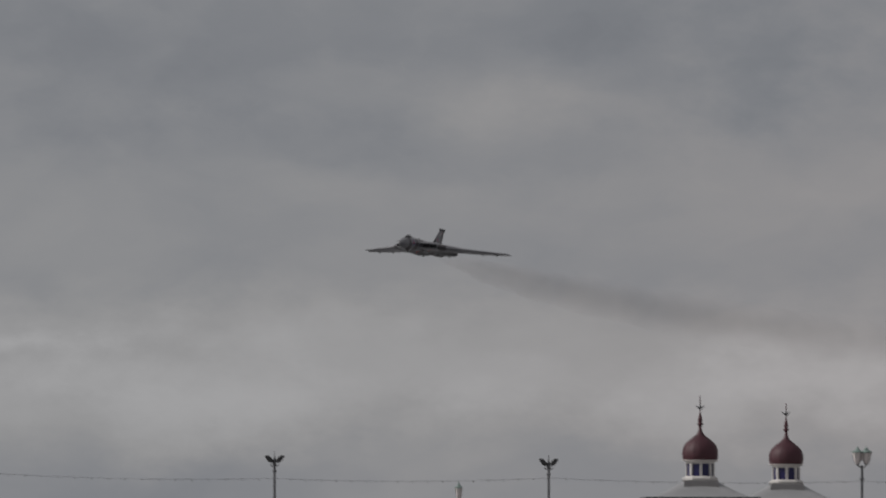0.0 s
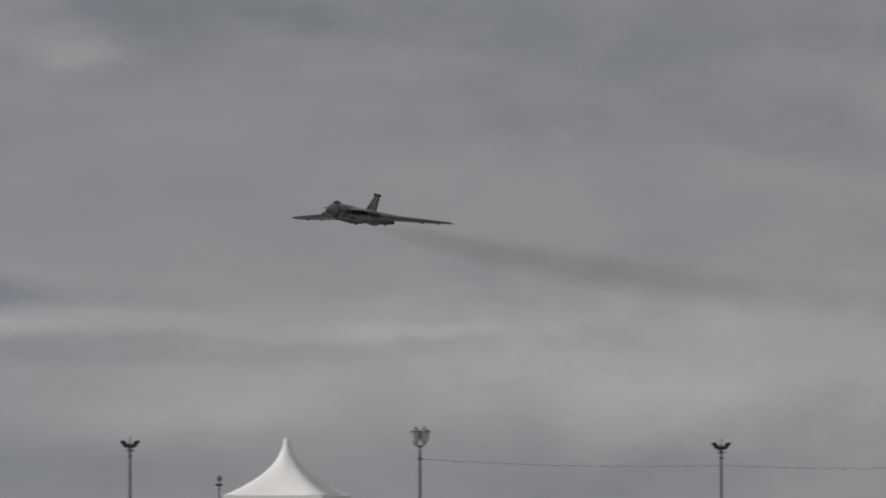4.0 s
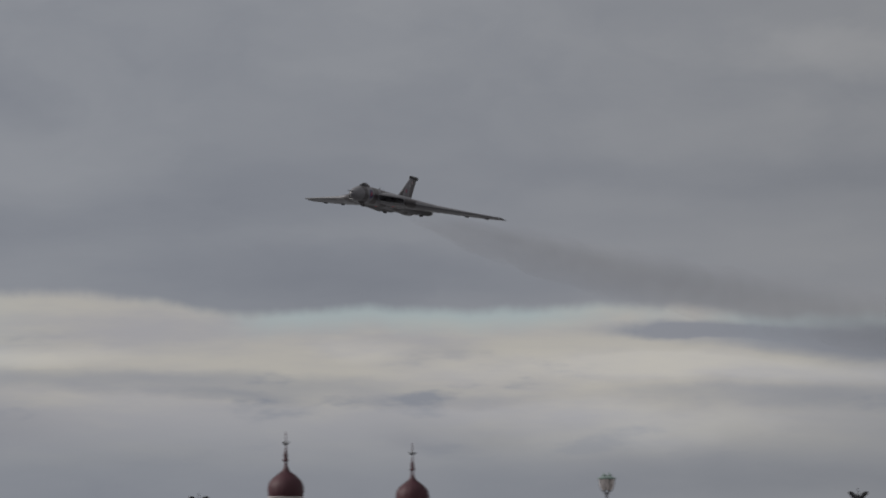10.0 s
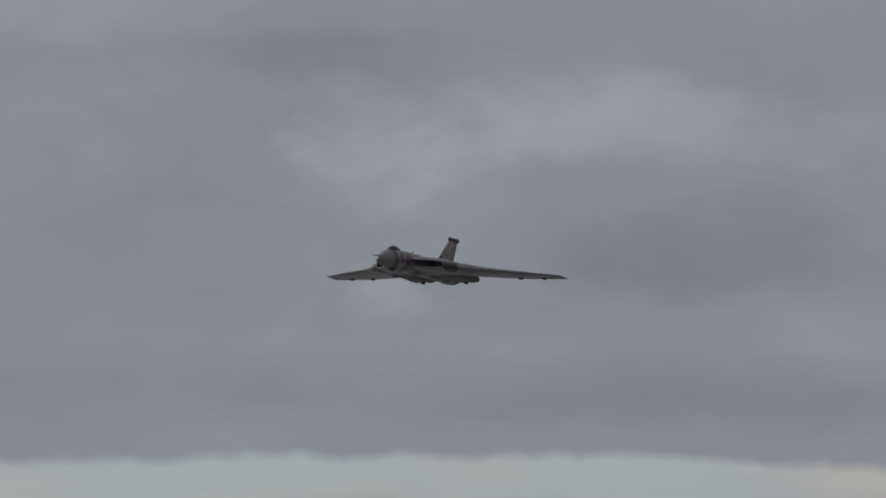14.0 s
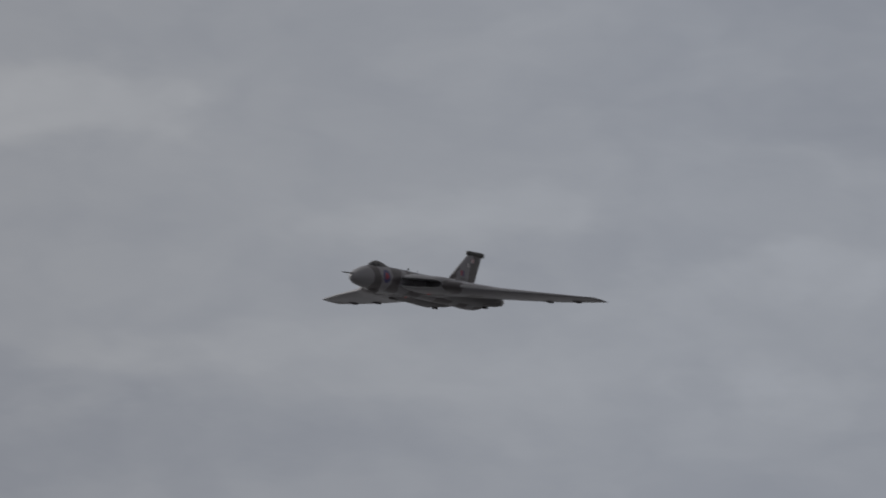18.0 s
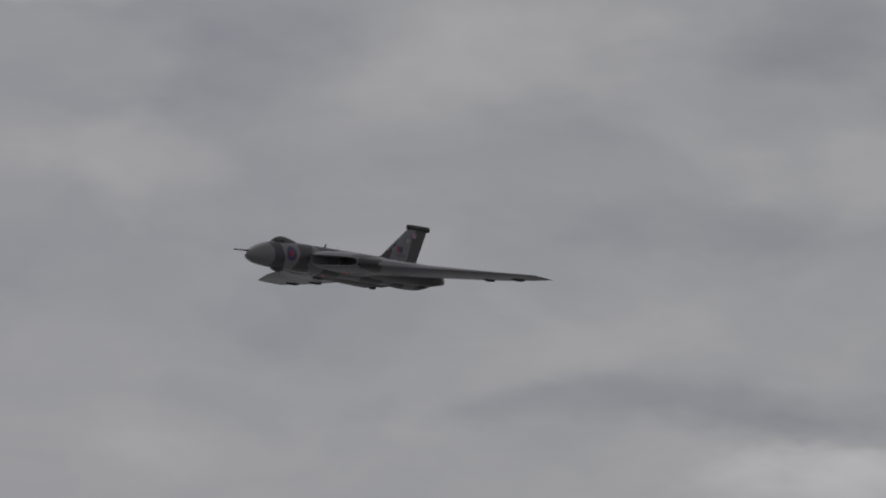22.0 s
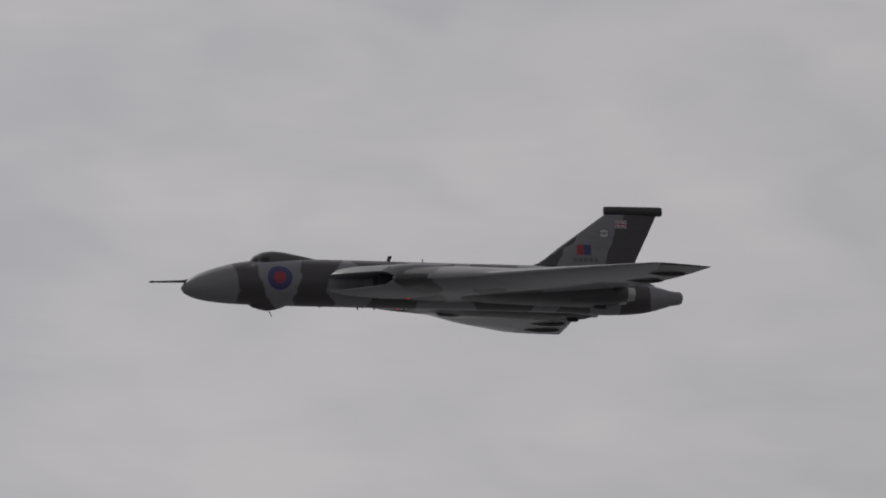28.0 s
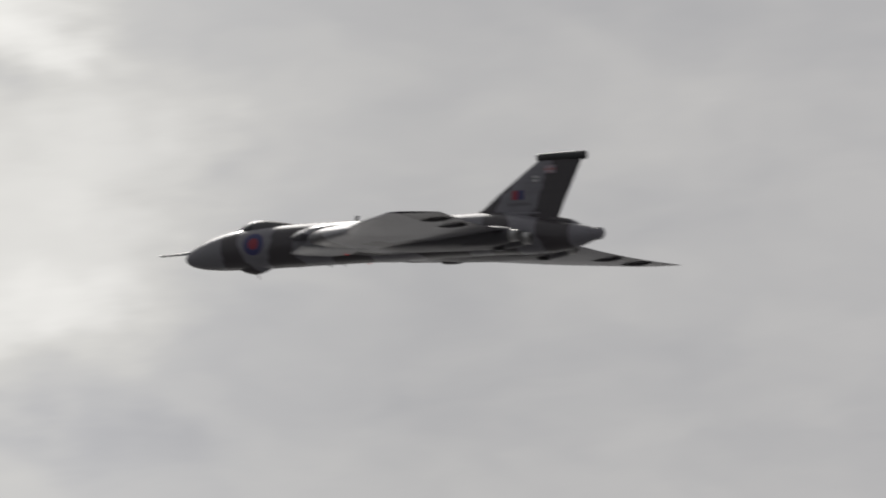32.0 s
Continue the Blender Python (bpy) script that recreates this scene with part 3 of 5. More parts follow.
def spline(pairs, x):
    """Monotone smooth value at x through (x, value) pairs."""
    if x <= pairs[0][0]:
        return pairs[0][1]
    for i in range(len(pairs) - 1):
        (x0, y0), (x1, y1) = pairs[i], pairs[i + 1]
        if x <= x1:
            d = (y1 - y0) / (x1 - x0)
            d0 = (y0 - pairs[i - 1][1]) / (x0 - pairs[i - 1][0]) if i else d
            d1 = (pairs[i + 2][1] - y1) / (pairs[i + 2][0] - x1) if i + 2 < len(pairs) else d
            m0 = 0 if d0 * d <= 0 else 2 * d0 * d / (d0 + d)
            m1 = 0 if d1 * d <= 0 else 2 * d1 * d / (d1 + d)
            h = x1 - x0
            k = (x - x0) / h
            return (2 * k**3 - 3 * k * k + 1) * y0 + (k**3 - 2 * k * k + k) * h * m0 + (3 * k * k - 2 * k**3) * y1 + (k**3 - k * k) * h * m1
    return pairs[-1][1]


# ------------------------------------------------------------------ ground and promenade


def place(x, y, d):
    """The spot d metres away in the direction that is x right and y below in the first view's units, and its height."""
    turn, rise = (784 - x) / 25000, (1000 - y) / 25000
    return -d * math.sin(turn), d * math.cos(turn), EYE + d * rise


DECK = 2.6


def build_ground():
    bm = bmesh.new()
    loft(bm, [[(r * math.cos(2 * math.pi * i / 48), r * math.sin(2 * math.pi * i / 48), 0) for i in range(48)] for r in (4800, 1500, 400, 60, 3)], caps=False)
    bm.faces.new([v for v in bm.verts if v.co.length < 4])
    tagged(part("ground", bm, SAND, None), "wet grey sand beach reaching to the horizon", "ground", kind="structure")
    bm = bmesh.new()
    box(bm, -190, 120, 925, 1140, 0, DECK, 0.1)
    tagged(part("promenade", bm, CONCRETE, None, smooth=False), "raised grey concrete promenade deck above the beach", "promenade", kind="structure")


build_ground()

# ------------------------------------------------------------------ domed kiosks


def kiosk_template():
    kiosk = thing("domed_kiosk", "seaside kiosk with maroon onion dome on a cream windowed lantern", "kiosk", group="domed kiosks on the promenade")
    eave = 3.62
    bm = bmesh.new()
    box(bm, -3.4, 3.4, -3.4, 3.4, 0, eave - 0.02, 0.05)
    part("wall", bm, RENDERED, kiosk, smooth=False)
    bm = bmesh.new()
    box(bm, -3.9, 3.9, -3.9, 3.9, eave - 0.02, eave + 0.14, 0.04)
    part("eaves", bm, EAVES, kiosk, "dark painted eaves board", smooth=False)
    bm = bmesh.new()

    def square(r, h, round_):
        ring = []
        for i in range(40):
            a = 2 * math.pi * (i + 0.5) / 40
            c, s = math.cos(a), math.sin(a)
            k = (1 - round_) / max(abs(c), abs(s)) + round_
            ring.append((r * k * c, r * k * s, h))
        return ring
    loft(bm, [square(r, h, q) for r, h, q in ((3.6, eave + 0.12, 0.0), (3.0, eave + 0.2, 0.0), (2.45, eave + 0.46, 0.05), (1.95, eave + 0.74, 0.15), (1.56, eave + 0.96, 0.4), (1.26, eave + 1.14, 0.8), (1.12, eave + 1.24, 1.0))])
    part("roof", bm, LEAD, kiosk, "grey lead-covered bell-cast roof")
    bm = bmesh.new()
    loft(bm, [[(x * w, y * d, h) for x, y in ((-1, -1), (1, -1), (1, 1), (-1, 1))] for w, d, h in ((1.62, 2.5, eave + 0.16), (1.34, 2.05, eave + 0.42), (1.19, 1.8, eave + 0.72), (1.14, 1.66, eave + 1.18), (1.14, 1.6, eave + 1.27))])
    part("pedestal", bm, SHADED_LEAD, kiosk, "flared lead-clad pedestal under the lantern, darkened for its shade", smooth=False)
    base = eave + 1.28
    bm = bmesh.new()
    loft(bm, [[(r * x, r * y, h) for x, y in ((-1, -0.5), (-0.5, -1), (0.5, -1), (1, -0.5), (1, 0.5), (0.5, 1), (-0.5, 1), (-1, 0.5))] for r, h in ((1.08, base - 0.06), (1.16, base + 0.02), (1.15, base + 0.15), (1.04, base + 0.2), (0.98, base + 0.27))])
    lantern = part("lantern", bm, CREAM, kiosk, "cream painted lantern with blue windows")
    n = 8
    for i in range(n):
        a = 2 * math.pi * i / n
        turn = Matrix.Rotation(a, 4, "Z")
        bm = bmesh.new()
        box(bm, 0.82, 0.97, -0.085, 0.085, base + 0.24, base + 1.24, 0.015)
        bm.transform(turn)
        part("mullion", bm, CREAM, lantern, smooth=False)
        bm = bmesh.new()
        box(bm, 0.80, 0.83, -0.33, 0.33, base + 0.24, base + 1.14)
        bm.transform(Matrix.Rotation(a + math.pi / n, 4, "Z"))
        part("window_pane", bm, COBALT, lantern, "cobalt blue window pane", smooth=False)
    bm = bmesh.new()
    lathe(bm, [(0.80, base + 1.10), (0.97, base + 1.12), (0.98, base + 1.2), (1.06, base + 1.26), (1.21, base + 1.29), (1.23, base + 1.34), (1.1, base + 1.36)], 24)
    part("cornice", bm, CREAM, kiosk)
    top = base + 1.34
    bm = bmesh.new()
    lathe(bm, [(1.10, top - 0.02), (1.17, top + 0.10), (1.2, top + 0.38), (1.19, top + 0.62), (1.12, top + 0.88), (0.98, top + 1.11), (0.76, top + 1.32), (0.52, top + 1.50),
               (0.31, top + 1.67), (0.19, top + 1.85), (0.11, top + 2.08), (0.08, top + 2.3)], 32)
    dome = part("dome", bm, MAROON, kiosk, "maroon painted onion dome")
    for i in range(16):
        a = 2 * math.pi * i / 16
        pts = [(1.175, top + 0.10), (1.205, top + 0.38), (1.195, top + 0.62), (1.125, top + 0.88), (0.985, top + 1.11), (0.765, top + 1.32), (0.525, top + 1.50), (0.315, top + 1.67)]
        bm = bmesh.new()
        tube(bm, [(r * math.cos(a), r * math.sin(a), h) for r, h in pts], 0.009, 4)
        part("seam", bm, MAROON, dome)
    bm = bmesh.new()
    lathe(bm, [(0.06, top + 2.2), (0.10, top + 2.3), (0.19, top + 2.38), (0.20, top + 2.46), (0.12, top + 2.54), (0.15, top + 2.66), (0.13, top + 2.84), (0.08, top + 3.02), (0.05, top + 3.2), (0.035, top + 3.5), (0.03, top + 4.28), (0.008, top + 4.34)], 10)
    finial = part("finial", bm, MAROON, kiosk, "turned finial with a cross-shaped vane")
    bm = bmesh.new()
    for sx, sy in ((1, 0), (-1, 0), (0, 1), (0, -1)):
        tube(bm, [(sx * r, sy * r, top + h) for r, h in ((0.03, 3.46), (0.12, 3.52), (0.22, 3.62), (0.30, 3.66))], [0.05, 0.045, 0.035, 0.02], 6)
    lathe(bm, [(0.02, top + 3.36), (0.09, top + 3.46), (0.11, top + 3.56), (0.06, top + 3.66), (0.02, top + 3.78)], 8)
    part("vane", bm, IRON, finial)
    return kiosk


def build_kiosks():
    first = kiosk_template()
    spots = [(1239, 702, 950), (1391, 714, 990), (-2048, 699, 941), (-1824, 719, 1007)]
    for i, (x, y, d) in enumerate(spots):
        px, py, top = place(x, y, d)
        m = pose(px, py, DECK, rz=math.degrees(math.atan2(-px, py)) + (3 if i < 2 else 20))
        if i == 0:
            first.matrix_basis = m
        else:
            copy_thing(first, m)


build_kiosks()

# ------------------------------------------------------------------ lamp columns


def column(bm, height, r=0.1):
    lathe(bm, [(0.22, 0), (0.22, 0.5), (0.17, 0.6), (0.15, 1.3), (0.12, 1.4), (r, 1.6), (r * 0.85, height - 0.1), (r * 0.85, height)], 10)


def flood_template(height=6.1):
    lamp = thing("floodlight_column", "dark iron promenade column with two black floodlights", "lamp post", group="promenade lamp columns")
    bm = bmesh.new()
    column(bm, height, 0.1)
    lathe(bm, [(0.085, height - 0.46), (0.14, height - 0.41), (0.14, height - 0.31), (0.085, height - 0.26)], 10)
    part("column", bm, IRON, lamp)
    bm = bmesh.new()
    lathe(bm, [(0.09, height), (0.13, height + 0.06), (0.12, height + 0.4), (0.07, height + 0.52), (0.035, height + 0.6), (0.03, height + 0.9), (0.005, height + 0.98)], 8)
    part("finial", bm, IRON, lamp)
    for side in (-1, 1):
        bm = bmesh.new()
        tube(bm, [(0, 0, height - 0.05), (side * 0.2, 0, height - 0.02), (side * 0.3, 0, height + 0.1)], 0.035, 6)
        bracket = part("bracket", bm, IRON, lamp)
        bm = bmesh.new()
        outline = ((0.68, 0.55), (0.64, 0.61), (0.42, 0.63), (0.24, 0.50), (0.10, 0.30), (0.12, 0.14), (0.20, 0.10), (0.42, 0.19), (0.60, 0.42))
        loft(bm, [[(side * (0.38 + (x - 0.38) * k), y, height + 0.08 + 0.36 + (z - 0.36) * k) for x, z in outline] for y, k in ((-0.21, 0.86), (-0.17, 1.0), (0.17, 1.0), (0.21, 0.86))])
        part("floodlight", bm, FLOOD, bracket, "black tilted floodlight housing", smooth=False)
    return lamp


def lantern_head(lamp, x, height, wide=0.36):
    bm = bmesh.new()
    lathe(bm, [(0.07, height), (0.12, height + 0.05), (0.13, height + 0.1)], 8, (x, 0, 0))
    cradle = part("lantern_cradle", bm, IRON, lamp)
    bm = bmesh.new()
    lathe(bm, [(0.14, height + 0.1), (wide * 0.72, height + 0.35), (wide * 0.96, height + 0.86), (wide * 0.9, height + 0.9)], 6, (x, 0, 0))
    part("lantern_glass", bm, OPAL, cradle, "cloudy lantern glass", smooth=False)
    bm = bmesh.new()
    lathe(bm, [(wide * 1.12, height + 0.86), (wide * 1.15, height + 0.93), (wide * 0.8, height + 0.99), (wide * 0.42, height + 1.05), (wide * 0.4, height + 1.14), (wide * 0.14, height + 1.2), (0.03, height + 1.27), (0.005, height + 1.33)], 8, (x, 0, 0))
    part("lantern_cap", bm, COPPER, cradle, "green verdigris lantern cap")
    for i in range(6):
        a = 2 * math.pi * i / 6
        bm = bmesh.new()
        tube(bm, [(x + math.cos(a) * r, math.sin(a) * r, height + h) for r, h in ((0.15, 0.1), (wide * 0.74, 0.35), (wide * 0.99, 0.86))], 0.016, 4)
        part("glazing_bar", bm, IRON, cradle)


def twin_lantern_template(height=6.05):
    lamp = thing("twin_lantern_column", "dark iron column with two green-capped opal lanterns", "lamp post", group="promenade lamp columns")
    bm = bmesh.new()
    column(bm, height, 0.1)
    lathe(bm, [(0.085, height - 1.05), (0.17, height - 1.0), (0.17, height - 0.9), (0.085, height - 0.85)], 10)
    part("column", bm, IRON, lamp)
    for side in (-1, 1):
        bm = bmesh.new()
        tube(bm, [(0, 0, height - 0.15), (side * 0.18, 0, height - 0.12), (side * 0.28, 0, height - 0.02), (side * 0.3, 0, height + 0.06)], 0.045, 6)
        part("bracket", bm, IRON, lamp)
        lantern_head(lamp, side * 0.3, height)
    return lamp


def single_lantern():
    lamp = thing("single_lantern_column", "dark iron column with one small green-capped lantern", "lamp post")
    bm = bmesh.new()
    column(bm, 3.86, 0.08)
    part("column", bm, IRON, lamp)
    lantern_head(lamp, 0, 3.71, 0.25)
    return lamp


FLOODS = [(-2202, 805, 965), (-1035.5, 796.5, 950), (-560, 795.5, 953), (486, 799, 960), (971, 805, 968)]
TWINS = [(-1480, 770, 950), (-47, 776, 957), (1525, 790, 972)]


def build_lamps():
    flood, twin, single = flood_template(), twin_lantern_template(), single_lantern()
    for spots, first, tall in ((FLOODS, flood, 7.08), (TWINS, twin, 7.36)):
        for i, (x, y, d) in enumerate(spots):
            px, py, top = place(x, y, d)
            m = pose(px, py, DECK + (top - DECK - tall), rz=math.degrees(math.atan2(-px, py)) + (52 if x == -1480 else 0))
            if i == 0:
                first.matrix_basis = m
            else:
                copy_thing(first, m)
            bm = bmesh.new()
            box(bm, -0.4, 0.4, -0.4, 0.4, -1.2, 0.0, 0.03)
            plinth = part("plinth", bm, CONCRETE, None, smooth=False)
            plinth.matrix_basis = m
            tagged(plinth, "square concrete plinth under a lamp column", "plinth", "lamp column plinths")
    px, py, top = place(812, 853, 990)
    single.matrix_basis = pose(px, py, DECK)
    # post with a small camera housing on top
    post = thing("camera_post", "thin dark post with a small camera housing", "post")
    bm = bmesh.new()
    column(bm, 4.0, 0.06)
    part("column", bm, IRON, post)
    bm = bmesh.new()
    box(bm, -0.26, 0.22, -0.12, 0.12, 3.66, 3.8, 0.03)
    part("camera_housing", bm, FLOOD, post, smooth=False)
    bm = bmesh.new()
    lathe(bm, [(0.05, 3.98), (0.16, 4.02), (0.16, 4.2), (0.12, 4.32), (0.03, 4.36)], 10)
    part("beacon", bm, IRON, post)
    px, py, top = place(-402, 864, 955)
    post.matrix_basis = pose(px, py, DECK)


build_lamps()


def build_festoon():
    """Lamp string from column to column, with a bulb about every metre."""
    ends = [place(-45, 836, 957), place(487, 847, 960), place(971, 846, 968), place(1525, 852, 972), place(2050, 855, 980)]
    for a, b in zip(ends, ends[1:]):
        a, b = Vector(a), Vector(b)
        festoon = thing("festoon_string", "thin black cable strung with small unlit bulbs", "light string", group="festoon strings between columns")
        n = 18
        pts = [a.lerp(b, i / n) - Vector((0, 0, 0.22 * (1 - (2 * i / n - 1) ** 2))) for i in range(n + 1)]
        bm = bmesh.new()
        tube(bm, pts, 0.009, 5)
        part("cable", bm, WIRE, festoon)
        for i, p in enumerate(pts[1:-1]):
            bm = bmesh.new()
            lathe(bm, [(0.015, 0.012), (0.02, -0.02), (0.03, -0.05), (0.03, -0.075), (0.012, -0.10)], 8, p)
            part("bulb", bm, BULB, festoon)


build_festoon()


def build_marquee():
    px, py, top = place(-282, 799, 960)
    tent = thing("marquee", "white peaked canvas pagoda marquee on the promenade", "tent", pose(px, py, DECK, rz=math.degrees(math.atan2(-px, py)) - 16.6))
    eave, peak, half = 2.95, top - DECK, 3.5

    def ring(r, h, q):
        out = []
        for i in range(48):
            a = 2 * math.pi * (i + 0.5) / 48
            c, s = math.cos(a), math.sin(a)
            k = (1 - q) / max(abs(c), abs(s)) + q
            out.append((r * k * c, r * k * s, h - 0.12 * (1 - q) * math.cos(4 * a) * r / half))
        return out
    bm = bmesh.new()
    rings = []
    for i in range(17):
        k = i / 16
        rings.append(ring(half * (1 - k) ** 1.75 + 0.21 * k, eave + (peak - eave) * k, min(1, k * 1.4)))
    rings.append(ring(0.05, peak + 0.03, 1))
    loft(bm, rings)
    part("canopy", bm, CANVAS, tent, "white sweeping canvas canopy")
    bm = bmesh.new()
    box(bm, -half, half, -half, half, eave - 0.35, eave + 0.1, 0.03)
    part("valance", bm, CANVAS, tent, smooth=False)
    for x in (-1, 1):
        for y in (-1, 1):
            bm = bmesh.new()
            tube(bm, [(x * (half - 0.1), y * (half - 0.1), 0), (x * (half - 0.1), y * (half - 0.1), eave - 0.3)], 0.05, 8)
            part("leg", bm, STEEL, tent)


build_marquee()


def build_red_tower():
    """Red slatted cage at the head of a lattice tower."""
    px, py, top = place(-2927, 685, 960)
    tower = thing("red_ride_tower", "red painted lattice tower with a slatted cage on top", "tower", pose(px, py, DECK, rz=7))
    h, half = top - DECK, 1.69
    for x in (-1, 1):
        for y in (-1, 1):
            bm = bmesh.new()
            box(bm, x * half - 0.09, x * half + 0.09, y * half - 0.09, y * half + 0.09, 0, h, 0.02)
            part("corner_post", bm, CAGE, tower, smooth=False)
    for y in (-1, 1):
        for i in range(24):
            z = h - 0.06 - i * 0.25
            bm = bmesh.new()
            box(bm, -half + 0.1, half - 0.1, y * half - 0.05, y * half + 0.05, z - 0.045, z + 0.045, 0.01)
            part("slat", bm, CAGE, tower, smooth=False)
        for x, w in ((0.2, 0.16), (-0.75, 0.05), (0.85, 0.05)):
            bm = bmesh.new()
            box(bm, x - w, x + w, y * half - 0.04, y * half + 0.04, 0, h - 0.05, 0.01)
            part("upright", bm, CAGE, tower, smooth=False)
    for x in (-1, 1):
        for i in range(24):
            z = h - 0.06 - i * 0.25
            bm = bmesh.new()
            box(bm, x * half - 0.05, x * half + 0.05, -half + 0.1, half - 0.1, z - 0.04, z + 0.04, 0.01)
            part("slat", bm, CAGE, tower, smooth=False)
    bm = bmesh.new()
    lathe(bm, [(0.02, 0), (0.75, 0), (0.75, h - 1.5), (0.5, h - 1.3), (0.02, h - 1.2)], 20, (-0.6, 0, 0))
    part("drum", bm, CAGE, tower, "solid red drum inside the cage")


build_red_tower()

# ------------------------------------------------------------------ the bomber: x forward, y to port, z up, 15 m behind the nose is the origin

FUSE_R = [(0.0, 0.03), (0.12, 0.24), (0.4, 0.45), (1.0, 0.72), (2.0, 0.98), (3.0, 1.15), (4.2, 1.27), (6.0, 1.34), (9.0, 1.36), (23.0, 1.34), (25.5, 1.18), (27.0, 1.0), (28.3, 0.80), (29.3, 0.56), (29.8, 0.42), (30.25, 0.38), (30.42, 0.26), (30.46, 0.1)]
FUSE_Z = [(0.0, -0.27), (1.0, -0.17), (2.5, -0.01), (4.5, 0.13), (8.0, 0.17), (14.0, 0.13), (23.0, 0.05), (25.5, -0.22), (28.0, -0.40), (30.5, -0.34)]
LEAD_EDGE = [(1.0, 11.3), (4.35, 12.6), (4.75, 11.55), (8.3, 16.2), (12.6, 19.6), (16.75, 23.75)]
TRAIL_EDGE = [(1.0, 25.2), (5.2, 25.7), (16.9, 27.5)]
THICK = [(1.0, 2.05), (4.7, 1.62), (8.3, 0.90), (12.6, 0.49), (16.75, 0.12)]
WING_Z = [(1.0, 0.02), (5.0, -0.06), (8.3, -0.18), (12.6, -0.31), (16.75, -0.39)]


def line(pairs, x):
    for (x0, y0), (x1, y1) in zip(pairs, pairs[1:]):
        if x <= x1 or (x1, y1) == pairs[-1]:
            return y0 + (y1 - y0) * (x - x0) / (x1 - x0)


def fuse(s, a, out=0.0):
    """Point on the fuselage skin s metres behind the nose, at the angle a from port side up."""
    r, z = spline(FUSE_R, s) + out, spline(FUSE_Z, s)
    return (15 - s, r * math.cos(a), z + r * 1.02 * math.sin(a))


def foil(u):
    """Half thickness of the wing section, 1 at its thickest."""
    return max(0.0, (1.4845 * math.sqrt(u) - 0.63 * u - 1.758 * u * u + 1.4215 * u**3 - 0.5075 * u**4) / 0.50)


def wing_point(y, u, side, upper):
    s0, s1 = line(LEAD_EDGE, y), line(TRAIL_EDGE, y)
    z = line(WING_Z, y) + (1 if upper else -1) * (0.5 * line(THICK, y) * foil(u) * (1.05 if upper else 0.95) + 0.008)
    droop = 0.16 * y / 16.9 + 0.24 * math.sin(math.pi * min(1.0, y / 16.9))
    return (15 - (s0 + (s1 - s0) * u), side * y, z - droop * u)


def wing_panel(side, ys, us):
    bm = bmesh.new()
    rings = []
    for y in ys:
        rings.append([wing_point(y, u, side, True) for u in us] + [wing_point(y, u, side, False) for u in reversed(us)])
    loft(bm, rings)
    bmesh.ops.remove_doubles(bm, verts=bm.verts, dist=0.0005)
    return bm


def steps(a, b, n):
    return [a + (b - a) * i / n for i in range(n + 1)]


